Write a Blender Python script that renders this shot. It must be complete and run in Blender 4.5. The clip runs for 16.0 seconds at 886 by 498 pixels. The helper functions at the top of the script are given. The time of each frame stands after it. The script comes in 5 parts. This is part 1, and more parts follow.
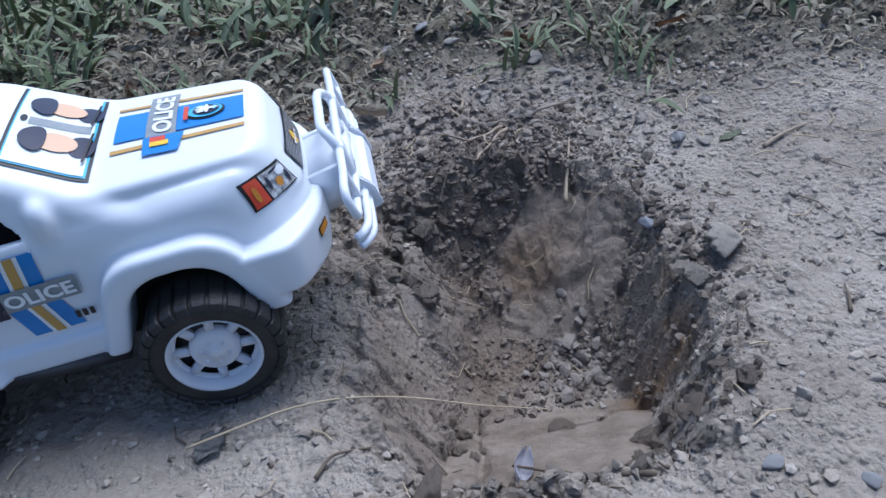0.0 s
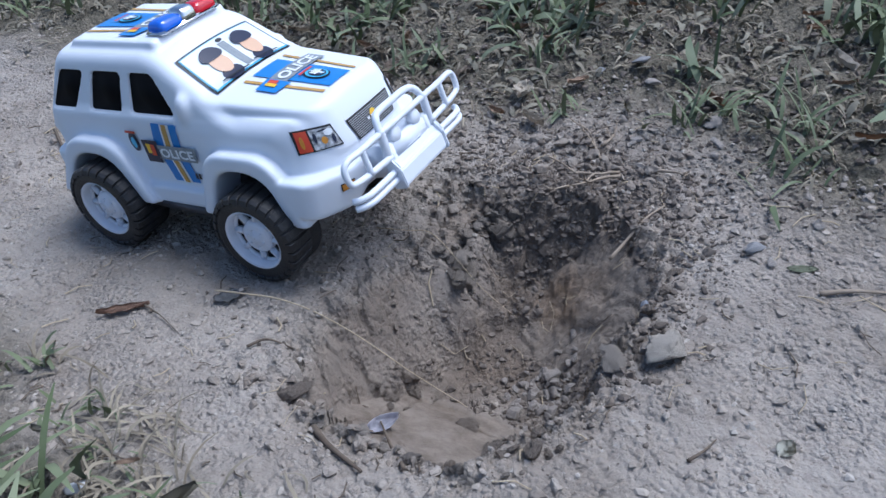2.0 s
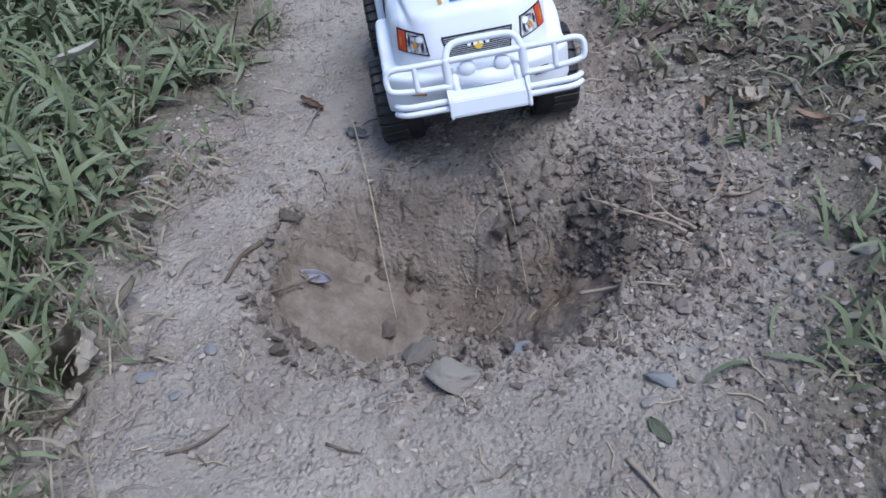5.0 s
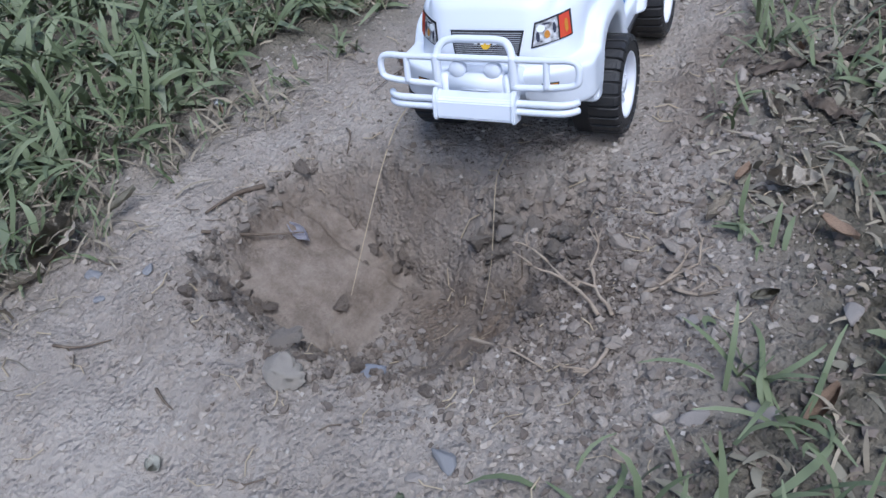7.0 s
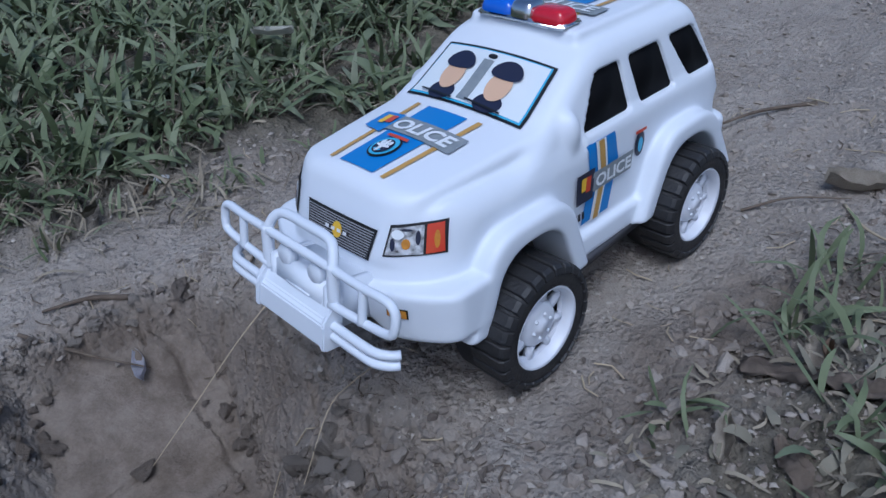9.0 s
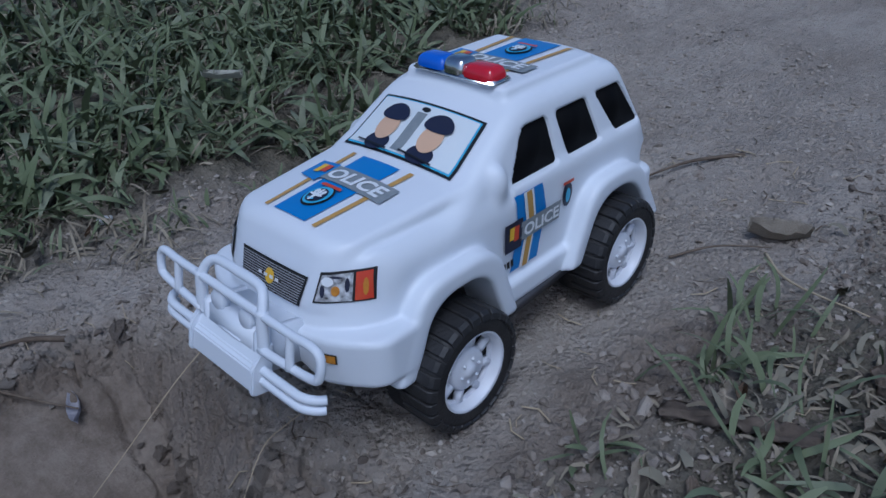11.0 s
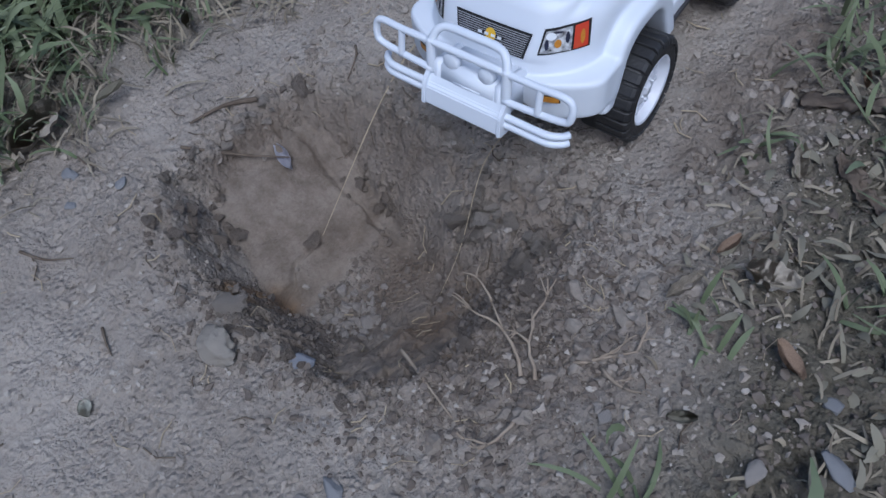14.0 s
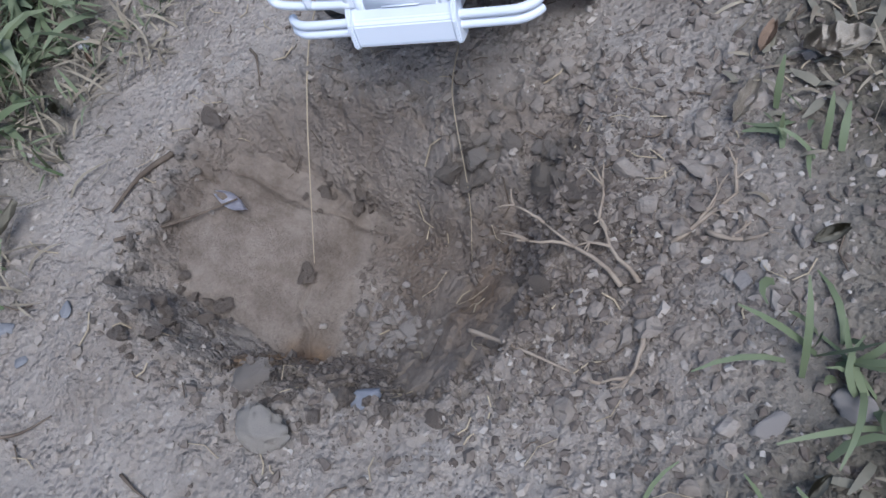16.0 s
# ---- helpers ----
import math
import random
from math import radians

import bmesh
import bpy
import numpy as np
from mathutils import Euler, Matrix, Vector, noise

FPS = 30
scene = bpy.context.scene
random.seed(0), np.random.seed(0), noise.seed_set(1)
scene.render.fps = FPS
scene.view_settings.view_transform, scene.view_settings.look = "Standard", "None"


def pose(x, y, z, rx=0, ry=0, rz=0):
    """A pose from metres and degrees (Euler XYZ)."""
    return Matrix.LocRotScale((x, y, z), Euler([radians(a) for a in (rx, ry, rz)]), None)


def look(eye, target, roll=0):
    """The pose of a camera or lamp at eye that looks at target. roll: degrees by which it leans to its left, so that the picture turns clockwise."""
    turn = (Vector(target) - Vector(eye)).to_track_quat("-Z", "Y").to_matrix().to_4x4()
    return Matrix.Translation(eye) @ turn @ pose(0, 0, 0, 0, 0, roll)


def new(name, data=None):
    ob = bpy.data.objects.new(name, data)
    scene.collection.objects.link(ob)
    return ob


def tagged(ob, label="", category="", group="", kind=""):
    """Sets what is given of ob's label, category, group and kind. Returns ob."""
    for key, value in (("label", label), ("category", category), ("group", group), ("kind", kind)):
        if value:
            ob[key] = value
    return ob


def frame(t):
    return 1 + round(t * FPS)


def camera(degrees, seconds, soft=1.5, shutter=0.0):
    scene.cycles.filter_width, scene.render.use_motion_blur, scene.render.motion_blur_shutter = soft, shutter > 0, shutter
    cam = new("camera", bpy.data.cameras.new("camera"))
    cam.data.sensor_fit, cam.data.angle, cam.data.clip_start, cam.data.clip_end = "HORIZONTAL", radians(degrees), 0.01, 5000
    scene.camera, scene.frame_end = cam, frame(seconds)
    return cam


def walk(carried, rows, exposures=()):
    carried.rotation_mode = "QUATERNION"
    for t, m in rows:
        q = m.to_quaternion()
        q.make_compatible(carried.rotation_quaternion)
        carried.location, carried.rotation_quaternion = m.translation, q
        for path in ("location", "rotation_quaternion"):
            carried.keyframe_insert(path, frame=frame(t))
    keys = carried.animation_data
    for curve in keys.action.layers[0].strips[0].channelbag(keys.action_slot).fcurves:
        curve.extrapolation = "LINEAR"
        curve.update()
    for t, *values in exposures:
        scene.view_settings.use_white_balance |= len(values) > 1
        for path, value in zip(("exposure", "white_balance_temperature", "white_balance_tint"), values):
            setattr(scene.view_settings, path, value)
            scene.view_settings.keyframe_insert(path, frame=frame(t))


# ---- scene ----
cam = camera(58.8, 16.0)
PATH = [
    (0, (0.018, 0.126, 0.269), (0.088, 1.735, -0.916), -10.4),
    (0.5, (0.077, 0.091, 0.26), (-0.188, 1.67, -0.939), -10.1),
    (1, (0.146, 0.063, 0.263), (-0.382, 1.59, -0.916), -8.7),
    (1.5, (0.196, 0.092, 0.291), (-0.522, 1.57, -0.85), -7.7),
    (2, (0.27, 0.124, 0.302), (-0.681, 1.468, -0.833), -7.3),
    (2.5, (0.362, 0.169, 0.319), (-0.824, 1.285, -0.842), -6.1),
    (3, (0.426, 0.224, 0.317), (-0.916, 1.099, -0.881), -5.1),
    (3.5, (0.448, 0.28, 0.321), (-1.007, 0.912, -0.898), -5.3),
    (4, (0.443, 0.336, 0.328), (-1.075, 0.713, -0.919), -6.4),
    (4.5, (0.464, 0.399, 0.319), (-1.101, 0.577, -0.914), -7.9),
    (4.7, (0.464, 0.426, 0.33), (-1.085, 0.506, -0.933), -8.2),
    (6.8, (0.403, 0.67, 0.315), (-0.932, -0.09, -0.966), -10.8),
    (7, (0.369, 0.694, 0.324), (-0.875, -0.138, -1.002), -12.0),
    (7.5, (0.312, 0.732, 0.33), (-0.78, -0.331, -0.965), -10.6),
    (8, (0.238, 0.765, 0.327), (-0.753, -0.439, -0.926), -8.5),
    (8.5, (0.179, 0.757, 0.301), (-0.807, -0.462, -0.94), -6.2),
    (9, (0.12, 0.752, 0.293), (-0.889, -0.499, -0.897), -5.6),
    (9.5, (0.067, 0.761, 0.28), (-0.938, -0.539, -0.86), -5.8),
    (9.7, (0.056, 0.767, 0.283), (-0.939, -0.551, -0.844), -5.2),
    (11.8, (0.164, 0.768, 0.353), (-1.0, -0.368, -0.811), -1.4),
    (12, (0.176, 0.753, 0.374), (-0.933, -0.374, -0.851), -1.8),
    (12.5, (0.225, 0.734, 0.422), (-0.706, -0.343, -0.982), -2.9),
    (13, (0.23, 0.721, 0.454), (-0.496, -0.237, -1.144), -4.6),
    (13.5, (0.227, 0.709, 0.439), (-0.43, -0.143, -1.247), -8.0),
    (14, (0.223, 0.695, 0.398), (-0.492, -0.079, -1.302), -10.4),
    (14.5, (0.23, 0.68, 0.372), (-0.554, -0.051, -1.317), -12.7),
    (15, (0.236, 0.667, 0.352), (-0.534, -0.044, -1.352), -17.4),
    (15.5, (0.228, 0.655, 0.336), (-0.56, -0.073, -1.352), -25.0),
    (16, (0.234, 0.645, 0.319), (-0.569, -0.056, -1.373), -31.5),
]
EXPOSURES = [(0.0, 0.88, 5280, 9), (1.0, 1.0, 5350, 10), (2.0, 0.83, 5320, 9), (3.0, 0.68, 5370, 10), (3.5, 0.54, 5370, 10), (4.0, 0.56, 5380, 10), (4.5, 0.70, 5380, 10), (7.5, 0.68, 5370, 10), (8.5, 0.25, 5180, 9), (9.5, -0.12, 4950, 9), (12.5, -0.45, 4930, 9), (13.0, -0.36, 5020, 9), (13.5, -0.14, 5150, 9), (14.5, 0.28, 5300, 10), (15.0, 0.36, 5330, 10), (16.0, 0.64, 5420, 10)]
walk(cam, [(t, look(eye, target, roll)) for t, eye, target, roll in PATH], EXPOSURES)
SKY, SUN = 0.085, 1.62

# ---- light ----
world = bpy.data.worlds.new("world")
scene.world = world
world.use_nodes = True
wn = world.node_tree
sky = wn.nodes.new("ShaderNodeTexSky")
sky.sky_type, sky.sun_disc = "NISHITA", False
sky.sun_elevation, sky.sun_rotation = radians(52), radians(43)
sky.air_density, sky.dust_density = 1.0, 3.0
wn.nodes["Background"].inputs["Strength"].default_value = SKY
wn.links.new(sky.outputs["Color"], wn.nodes["Background"].inputs["Color"])
sun = new("sun", bpy.data.lights.new("sun", "SUN"))
sun.data.energy, sun.data.angle, sun.data.color = SUN, radians(28), (1.0, 0.95, 0.9)
sun.matrix_world = look((0.40, 0.75, 1.5), (0, 0.3, 0))


# ---- materials ----
def material(name, color, rough=0.5, metal=0.0, var=0.0, scale=40.0, bump=0.0, bump_scale=200.0, island=0.0, spec=0.5,
             second=None, coat=0.0):
    m = bpy.data.materials.new(name)
    m.use_nodes = True
    nt = m.node_tree
    b = nt.nodes["Principled BSDF"]
    b.inputs["Roughness"].default_value, b.inputs["Metallic"].default_value = rough, metal
    b.inputs["Specular IOR Level"].default_value = spec
    b.inputs["Coat Weight"].default_value = coat
    b.inputs["Base Color"].default_value = (*color, 1)
    geo = nt.nodes.new("ShaderNodeNewGeometry")
    tc = nt.nodes.new("ShaderNodeTexCoord")
    if var or island:
        second = second or tuple(c * 0.55 for c in color)
        mix = nt.nodes.new("ShaderNodeMix")
        mix.data_type = "RGBA"
        mix.inputs["A"].default_value, mix.inputs["B"].default_value = (*color, 1), (*second, 1)
        n1 = nt.nodes.new("ShaderNodeTexNoise")
        n1.inputs["Scale"].default_value, n1.inputs["Detail"].default_value = scale, 6
        nt.links.new(tc.outputs["Object"], n1.inputs["Vector"])
        r1 = nt.nodes.new("ShaderNodeMapRange")
        r1.inputs["From Min"].default_value, r1.inputs["From Max"].default_value = 0.35, 0.7
        r1.inputs["To Max"].default_value = var
        nt.links.new(n1.outputs["Fac"], r1.inputs["Value"])
        if island:
            r2 = nt.nodes.new("ShaderNodeMath")
            r2.operation = "MULTIPLY_ADD"
            nt.links.new(geo.outputs["Random Per Island"], r2.inputs[0])
            r2.inputs[1].default_value = island
            nt.links.new(r1.outputs["Result"], r2.inputs[2])
            nt.links.new(r2.outputs[0], mix.inputs["Factor"])
        else:
            nt.links.new(r1.outputs["Result"], mix.inputs["Factor"])
        nt.links.new(mix.outputs["Result"], b.inputs["Base Color"])
    if bump:
        n2 = nt.nodes.new("ShaderNodeTexNoise")
        n2.inputs["Scale"].default_value, n2.inputs["Detail"].default_value = bump_scale, 5
        nt.links.new(tc.outputs["Object"], n2.inputs["Vector"])
        bp = nt.nodes.new("ShaderNodeBump")
        bp.inputs["Strength"].default_value, bp.inputs["Distance"].default_value = bump, 0.002
        nt.links.new(n2.outputs["Fac"], bp.inputs["Height"])
        nt.links.new(bp.outputs["Normal"], b.inputs["Normal"])
    return m


def soil_material():
    """Dusty trodden earth; attributes say where freshly dug earth is damp and painted darker for shade, and where bare
    clay shows (clay).
    """
    m = bpy.data.materials.new("soil")
    m.use_nodes = True
    nt = m.node_tree
    b = nt.nodes["Principled BSDF"]
    b.inputs["Roughness"].default_value, b.inputs["Specular IOR Level"].default_value = 0.95, 0.15
    tc = nt.nodes.new("ShaderNodeTexCoord")

    def noise_node(scale, detail, rough=0.6):
        n = nt.nodes.new("ShaderNodeTexNoise")
        n.inputs["Scale"].default_value, n.inputs["Detail"].default_value = scale, detail
        n.inputs["Roughness"].default_value = rough
        nt.links.new(tc.outputs["Object"], n.inputs["Vector"])
        return n.outputs["Fac"]

    def ramp(fac, lo, hi, top=1.0):
        r = nt.nodes.new("ShaderNodeMapRange")
        r.inputs["From Min"].default_value, r.inputs["From Max"].default_value = lo, hi
        r.inputs["To Max"].default_value = top
        nt.links.new(fac, r.inputs["Value"])
        return r.outputs["Result"]

    def mixed(fac, a, c):
        x = nt.nodes.new("ShaderNodeMix")
        x.data_type = "RGBA"
        nt.links.new(fac, x.inputs["Factor"])
        for key, v in (("A", a), ("B", c)):
            if isinstance(v, tuple):
                x.inputs[key].default_value = (*v, 1)
            else:
                nt.links.new(v, x.inputs[key])
        return x.outputs["Result"]

    def attribute(name):
        a = nt.nodes.new("ShaderNodeAttribute")
        a.attribute_name = name
        return a.outputs["Fac"]

    base = mixed(ramp(noise_node(9, 6), 0.35, 0.65), (0.435, 0.388, 0.338), (0.300, 0.261, 0.222))
    base = mixed(ramp(noise_node(120, 6, 0.7), 0.52, 0.68, 0.42), base, (0.185, 0.15, 0.122))
    base = mixed(ramp(noise_node(210, 4, 0.65), 0.60, 0.72, 0.5), base, (0.58, 0.54, 0.49))
    # damp dug earth, its brown deepened to include shade on the hole's walls
    damp_shade = mixed(ramp(noise_node(110, 6, 0.7), 0.35, 0.65), (0.238, 0.190, 0.148), (0.145, 0.114, 0.089))
    clay = mixed(ramp(noise_node(34, 8, 0.75), 0.40, 0.62), (0.305, 0.256, 0.210), (0.175, 0.140, 0.110))
    ochre = mixed(ramp(noise_node(60, 4), 0.4, 0.6), (0.31, 0.205, 0.115), (0.2, 0.14, 0.095))
    litter = mixed(ramp(noise_node(70, 6, 0.7), 0.4, 0.6), (0.17, 0.15, 0.11), (0.085, 0.078, 0.055))
    col = mixed(attribute("damp_shade"), base, damp_shade)
    col = mixed(attribute("clay"), col, clay)
    col = mixed(attribute("ochre"), col, ochre)
    col = mixed(attribute("litter"), col, litter)
    nt.links.new(col, b.inputs["Base Color"])
    def crumb(scale):
        v = nt.nodes.new("ShaderNodeTexVoronoi")
        v.inputs["Scale"].default_value, v.inputs["Randomness"].default_value = scale, 1.0
        warp = nt.nodes.new("ShaderNodeMix")
        warp.data_type = "VECTOR"
        warp.inputs["Factor"].default_value = 0.0010
        n = nt.nodes.new("ShaderNodeTexNoise")
        n.inputs["Scale"].default_value, n.inputs["Detail"].default_value = 260, 3
        nt.links.new(tc.outputs["Object"], n.inputs["Vector"])
        nt.links.new(tc.outputs["Object"], warp.inputs["A"])
        nt.links.new(n.outputs["Color"], warp.inputs["B"])
        nt.links.new(warp.outputs["Result"], v.inputs["Vector"])
        return ramp(v.outputs["Distance"], 0.65, 0.1)

    def plus(a, k, c):
        x = nt.nodes.new("ShaderNodeMath")
        x.operation = "MULTIPLY_ADD"
        nt.links.new(a, x.inputs[0])
        x.inputs[1].default_value = k
        nt.links.new(c, x.inputs[2])
        return x

    def times(a, c):
        x = nt.nodes.new("ShaderNodeMath")
        x.operation = "MULTIPLY"
        nt.links.new(a, x.inputs[0])
        nt.links.new(c, x.inputs[1])
        return x.outputs[0]

    smooth_clay = nt.nodes.new("ShaderNodeMath")
    smooth_clay.operation, smooth_clay.inputs[0].default_value = "SUBTRACT", 1.0
    firm = plus(attribute("damp_shade"), 0.55, attribute("clay"))
    firm.use_clamp = True
    nt.links.new(firm.outputs[0], smooth_clay.inputs[1])
    h = plus(noise_node(600, 3, 0.6), 0.15, noise_node(190, 6, 0.75))
    h = plus(times(times(crumb(270), ramp(noise_node(45, 3), 0.35, 0.6)), smooth_clay.outputs[0]), 0.8, h.outputs[0])
    h = plus(times(times(crumb(560), ramp(noise_node(38, 3), 0.42, 0.62)), smooth_clay.outputs[0]), 0.3, h.outputs[0])
    bp = nt.nodes.new("ShaderNodeBump")
    bp.inputs["Strength"].default_value, bp.inputs["Distance"].default_value = 1.0, 0.0032
    nt.links.new(h.outputs[0], bp.inputs["Height"])
    nt.links.new(bp.outputs["Normal"], b.inputs["Normal"])
    return m


SOIL = soil_material()
WHITE = material("white_plastic", (0.735, 0.772, 0.835), 0.40, var=0.12, scale=30, second=(0.70, 0.72, 0.76), spec=0.4, bump=0.05, bump_scale=90)
BAR_WHITE = material("bar_plastic", (0.72, 0.76, 0.83), 0.4, var=0.12, scale=40, second=(0.70, 0.72, 0.76), spec=0.4)
RIM_WHITE = material("rim_plastic", (0.74, 0.76, 0.82), 0.4, var=0.25, scale=90, second=(0.55, 0.53, 0.52))
RUBBER = material("black_rubber", (0.016, 0.016, 0.018), 0.55, var=0.45, scale=70, second=(0.06, 0.055, 0.05), bump=0.25, bump_scale=500)
BLACK = material("black_plastic", (0.008, 0.008, 0.01), 0.5, var=0.3, scale=60, second=(0.02, 0.02, 0.02))
GREY = material("grey_plastic", (0.045, 0.045, 0.055), 0.5, var=0.5, scale=50, second=(0.08, 0.075, 0.07))
PANE = material("window_black", (0.005, 0.005, 0.006), 0.6, spec=0.08)
BLUE = material("sticker_blue", (0.03, 0.20, 0.56), 0.35, var=0.3, scale=60, second=(0.05, 0.26, 0.60))
GOLD = material("sticker_gold", (0.52, 0.31, 0.08), 0.4, var=0.4, scale=150, second=(0.42, 0.25, 0.07))
PALE = material("sticker_pale", (0.74, 0.78, 0.80), 0.3, var=0.3, scale=60, second=(0.60, 0.68, 0.74))
NAVY = material("sticker_navy", (0.018, 0.022, 0.05), 0.35, var=0.3, scale=90, second=(0.03, 0.03, 0.05))
CYAN = material("sticker_cyan", (0.10, 0.45, 0.70), 0.35)
SLATE = material("sticker_slate", (0.22, 0.25, 0.27), 0.4, var=0.5, scale=200, second=(0.35, 0.36, 0.36))
INK = material("sticker_ink", (0.012, 0.012, 0.014), 0.4)
LETTER = material("sticker_white", (0.80, 0.82, 0.84), 0.35)
TAN = material("sticker_tan", (0.66, 0.43, 0.28), 0.4)
RED = material("sticker_red", (0.58, 0.05, 0.025), 0.35, var=0.3, scale=200, second=(0.55, 0.16, 0.04))
YELLOW = material("sticker_yellow", (0.80, 0.50, 0.03), 0.4)
AMBER = material("sticker_amber", (0.62, 0.27, 0.03), 0.35, var=0.5, scale=300, second=(0.35, 0.12, 0.02))
SILVER = material("sticker_silver", (0.66, 0.67, 0.69), 0.3, var=1.0, scale=330, second=(0.07, 0.065, 0.065))
BAR_SILVER = material("sticker_bars", (0.42, 0.43, 0.45), 0.35, var=0.5, scale=120, second=(0.25, 0.25, 0.26))
CHROME = material("chrome", (0.72, 0.73, 0.75), 0.16, metal=1.0, bump=0.1, bump_scale=200)
BLUE_LENS = material("blue_lens", (0.025, 0.12, 0.62), 0.14, coat=0.6, var=0.2, scale=60, second=(0.05, 0.2, 0.7))
RED_LENS = material("red_lens", (0.55, 0.012, 0.03), 0.14, coat=0.6, var=0.2, scale=60, second=(0.4, 0.01, 0.02))
GRASS = material("grass_blade", (0.080, 0.108, 0.044), 0.55, var=0.4, scale=30, second=(0.185, 0.212, 0.125), island=0.75, spec=0.3)
BROAD = material("broad_blade", (0.115, 0.150, 0.080), 0.6, var=0.5, scale=40, second=(0.21, 0.225, 0.155), island=0.6, spec=0.3)
DRY = material("dry_grass", (0.36, 0.315, 0.235), 0.75, var=0.4, scale=60, second=(0.12, 0.097, 0.07), island=0.6, spec=0.2)
STRAW = material("straw", (0.48, 0.40, 0.28), 0.7, var=0.4, scale=200, second=(0.3, 0.23, 0.15), spec=0.2)
ROOT = material("dry_root", (0.34, 0.28, 0.215), 0.85, var=0.6, scale=120, second=(0.2, 0.155, 0.115), bump=0.4, spec=0.1)
TWIG = material("dark_twig", (0.11, 0.085, 0.065), 0.85, var=0.7, scale=120, second=(0.22, 0.18, 0.14), bump=0.5, spec=0.1)
STONE_PALE = material("pale_stone", (0.68, 0.615, 0.53), 0.9, var=0.8, scale=60, second=(0.46, 0.405, 0.34), bump=0.9, bump_scale=260, spec=0.2)
STONE_BLUE = material("blue_stone", (0.225, 0.225, 0.232), 0.75, var=0.6, scale=90, second=(0.16, 0.16, 0.165), bump=0.3, spec=0.3)
STONE_GREY = material("grey_stone", (0.33, 0.30, 0.272), 0.85, var=0.7, scale=80, second=(0.24, 0.215, 0.195), bump=0.5, spec=0.2)
CLOD = material("soil_clod", (0.335, 0.300, 0.262), 0.95, var=0.8, scale=110, second=(0.25, 0.208, 0.172), bump=0.8, bump_scale=350, spec=0.1)
CLOD_DARK = material("dark_clod", (0.255, 0.215, 0.178), 0.95, var=0.8, scale=110, second=(0.13, 0.105, 0.086), bump=0.8, bump_scale=350, spec=0.1)
WALL_CLOD = material("wall_clod", (0.270, 0.238, 0.203), 0.95, var=0.8, scale=110, second=(0.19, 0.155, 0.126), bump=0.8, bump_scale=350, spec=0.1)
PEBBLE = material("pebble", (0.33, 0.295, 0.262), 0.85, var=0.7, scale=80, second=(0.19, 0.165, 0.145), bump=0.5, spec=0.2)
GRAVEL = material("fine_gravel", (0.46, 0.42, 0.37), 0.95, var=0.3, scale=150, second=(0.27, 0.235, 0.20), island=0.85, bump=0.5, bump_scale=400, spec=0.15)
PATH_CRUMB = material("path_crumbs", (0.40, 0.355, 0.305), 0.95, var=0.3, scale=150, second=(0.24, 0.205, 0.17), island=0.7, bump=0.5, bump_scale=400, spec=0.1)
CRUMB = material("soil_crumbs", (0.235, 0.20, 0.168), 0.95, var=0.4, scale=150, second=(0.115, 0.095, 0.08), island=0.7, bump=0.5, bump_scale=400, spec=0.1)
LEAF_PALE = material("pale_leaf", (0.50, 0.49, 0.42), 0.7, var=0.7, scale=70, second=(0.34, 0.33, 0.26), bump=0.4, bump_scale=120, spec=0.3)
LEAF_BROWN = material("brown_leaf", (0.33, 0.235, 0.165), 0.8, var=0.7, scale=70, second=(0.13, 0.09, 0.065), bump=0.4, bump_scale=120, spec=0.2)
LEAF_RUST = material("rust_leaf", (0.38, 0.25, 0.18), 0.8, var=0.8, scale=90, second=(0.15, 0.085, 0.06), bump=0.5, bump_scale=160, spec=0.2)
LEAF_ORANGE = material("orange_leaf", (0.48, 0.22, 0.06), 0.7, var=0.6, scale=70, second=(0.32, 0.15, 0.06), bump=0.3)
LEAF_TAN = material("tan_leaf", (0.54, 0.48, 0.395), 0.75, var=0.8, scale=90, second=(0.25, 0.21, 0.16), bump=0.5, bump_scale=150, spec=0.2)
LEAF_GREEN = material("grey_green_leaf", (0.23, 0.21, 0.155), 0.75, var=0.6, scale=70, second=(0.17, 0.155, 0.115), island=0.4, bump=0.3)
BARK = material("bark", (0.32, 0.262, 0.21), 0.9, var=0.9, scale=60, second=(0.16, 0.126, 0.1), bump=0.9, bump_scale=120, spec=0.1)
FOIL = material("plastic_scrap", (0.76, 0.75, 0.82), 0.4, var=0.7, scale=150, second=(0.46, 0.45, 0.52), bump=0.6, bump_scale=150)


# ---- building helpers ----
def mesh_of(name, verts, faces, mats, smooth=True, index=None):
    me = bpy.data.meshes.new(name)
    me.from_pydata([tuple(v) for v in verts], [], [tuple(f) for f in faces])
    for m in (mats if isinstance(mats, (list, tuple)) else [mats]):
        me.materials.append(m)
    if smooth:
        me.polygons.foreach_set("use_smooth", [True] * len(me.polygons))
    if index is not None:
        me.polygons.foreach_set("material_index", index)
    me.update()
    return me


def quads_mesh(name, verts, quads, mats):
    """A mesh of quads straight from arrays."""
    verts, quads = np.asarray(verts, np.float32), np.asarray(quads, np.int32)
    me = bpy.data.meshes.new(name)
    me.vertices.add(len(verts))
    me.vertices.foreach_set("co", verts.ravel())
    me.loops.add(quads.size)
    me.loops.foreach_set("vertex_index", quads.ravel())
    me.polygons.add(len(quads))
    me.polygons.foreach_set("loop_start", np.arange(0, quads.size, 4, dtype=np.int32))
    me.polygons.foreach_set("use_smooth", np.ones(len(quads), bool))
    me.materials.append(mats)
    me.update(calc_edges=True)
    me.validate()
    return me


def part(name, me, parent=None, label=""):
    ob = new(name, me)
    ob.parent = parent
    return tagged(ob, label)


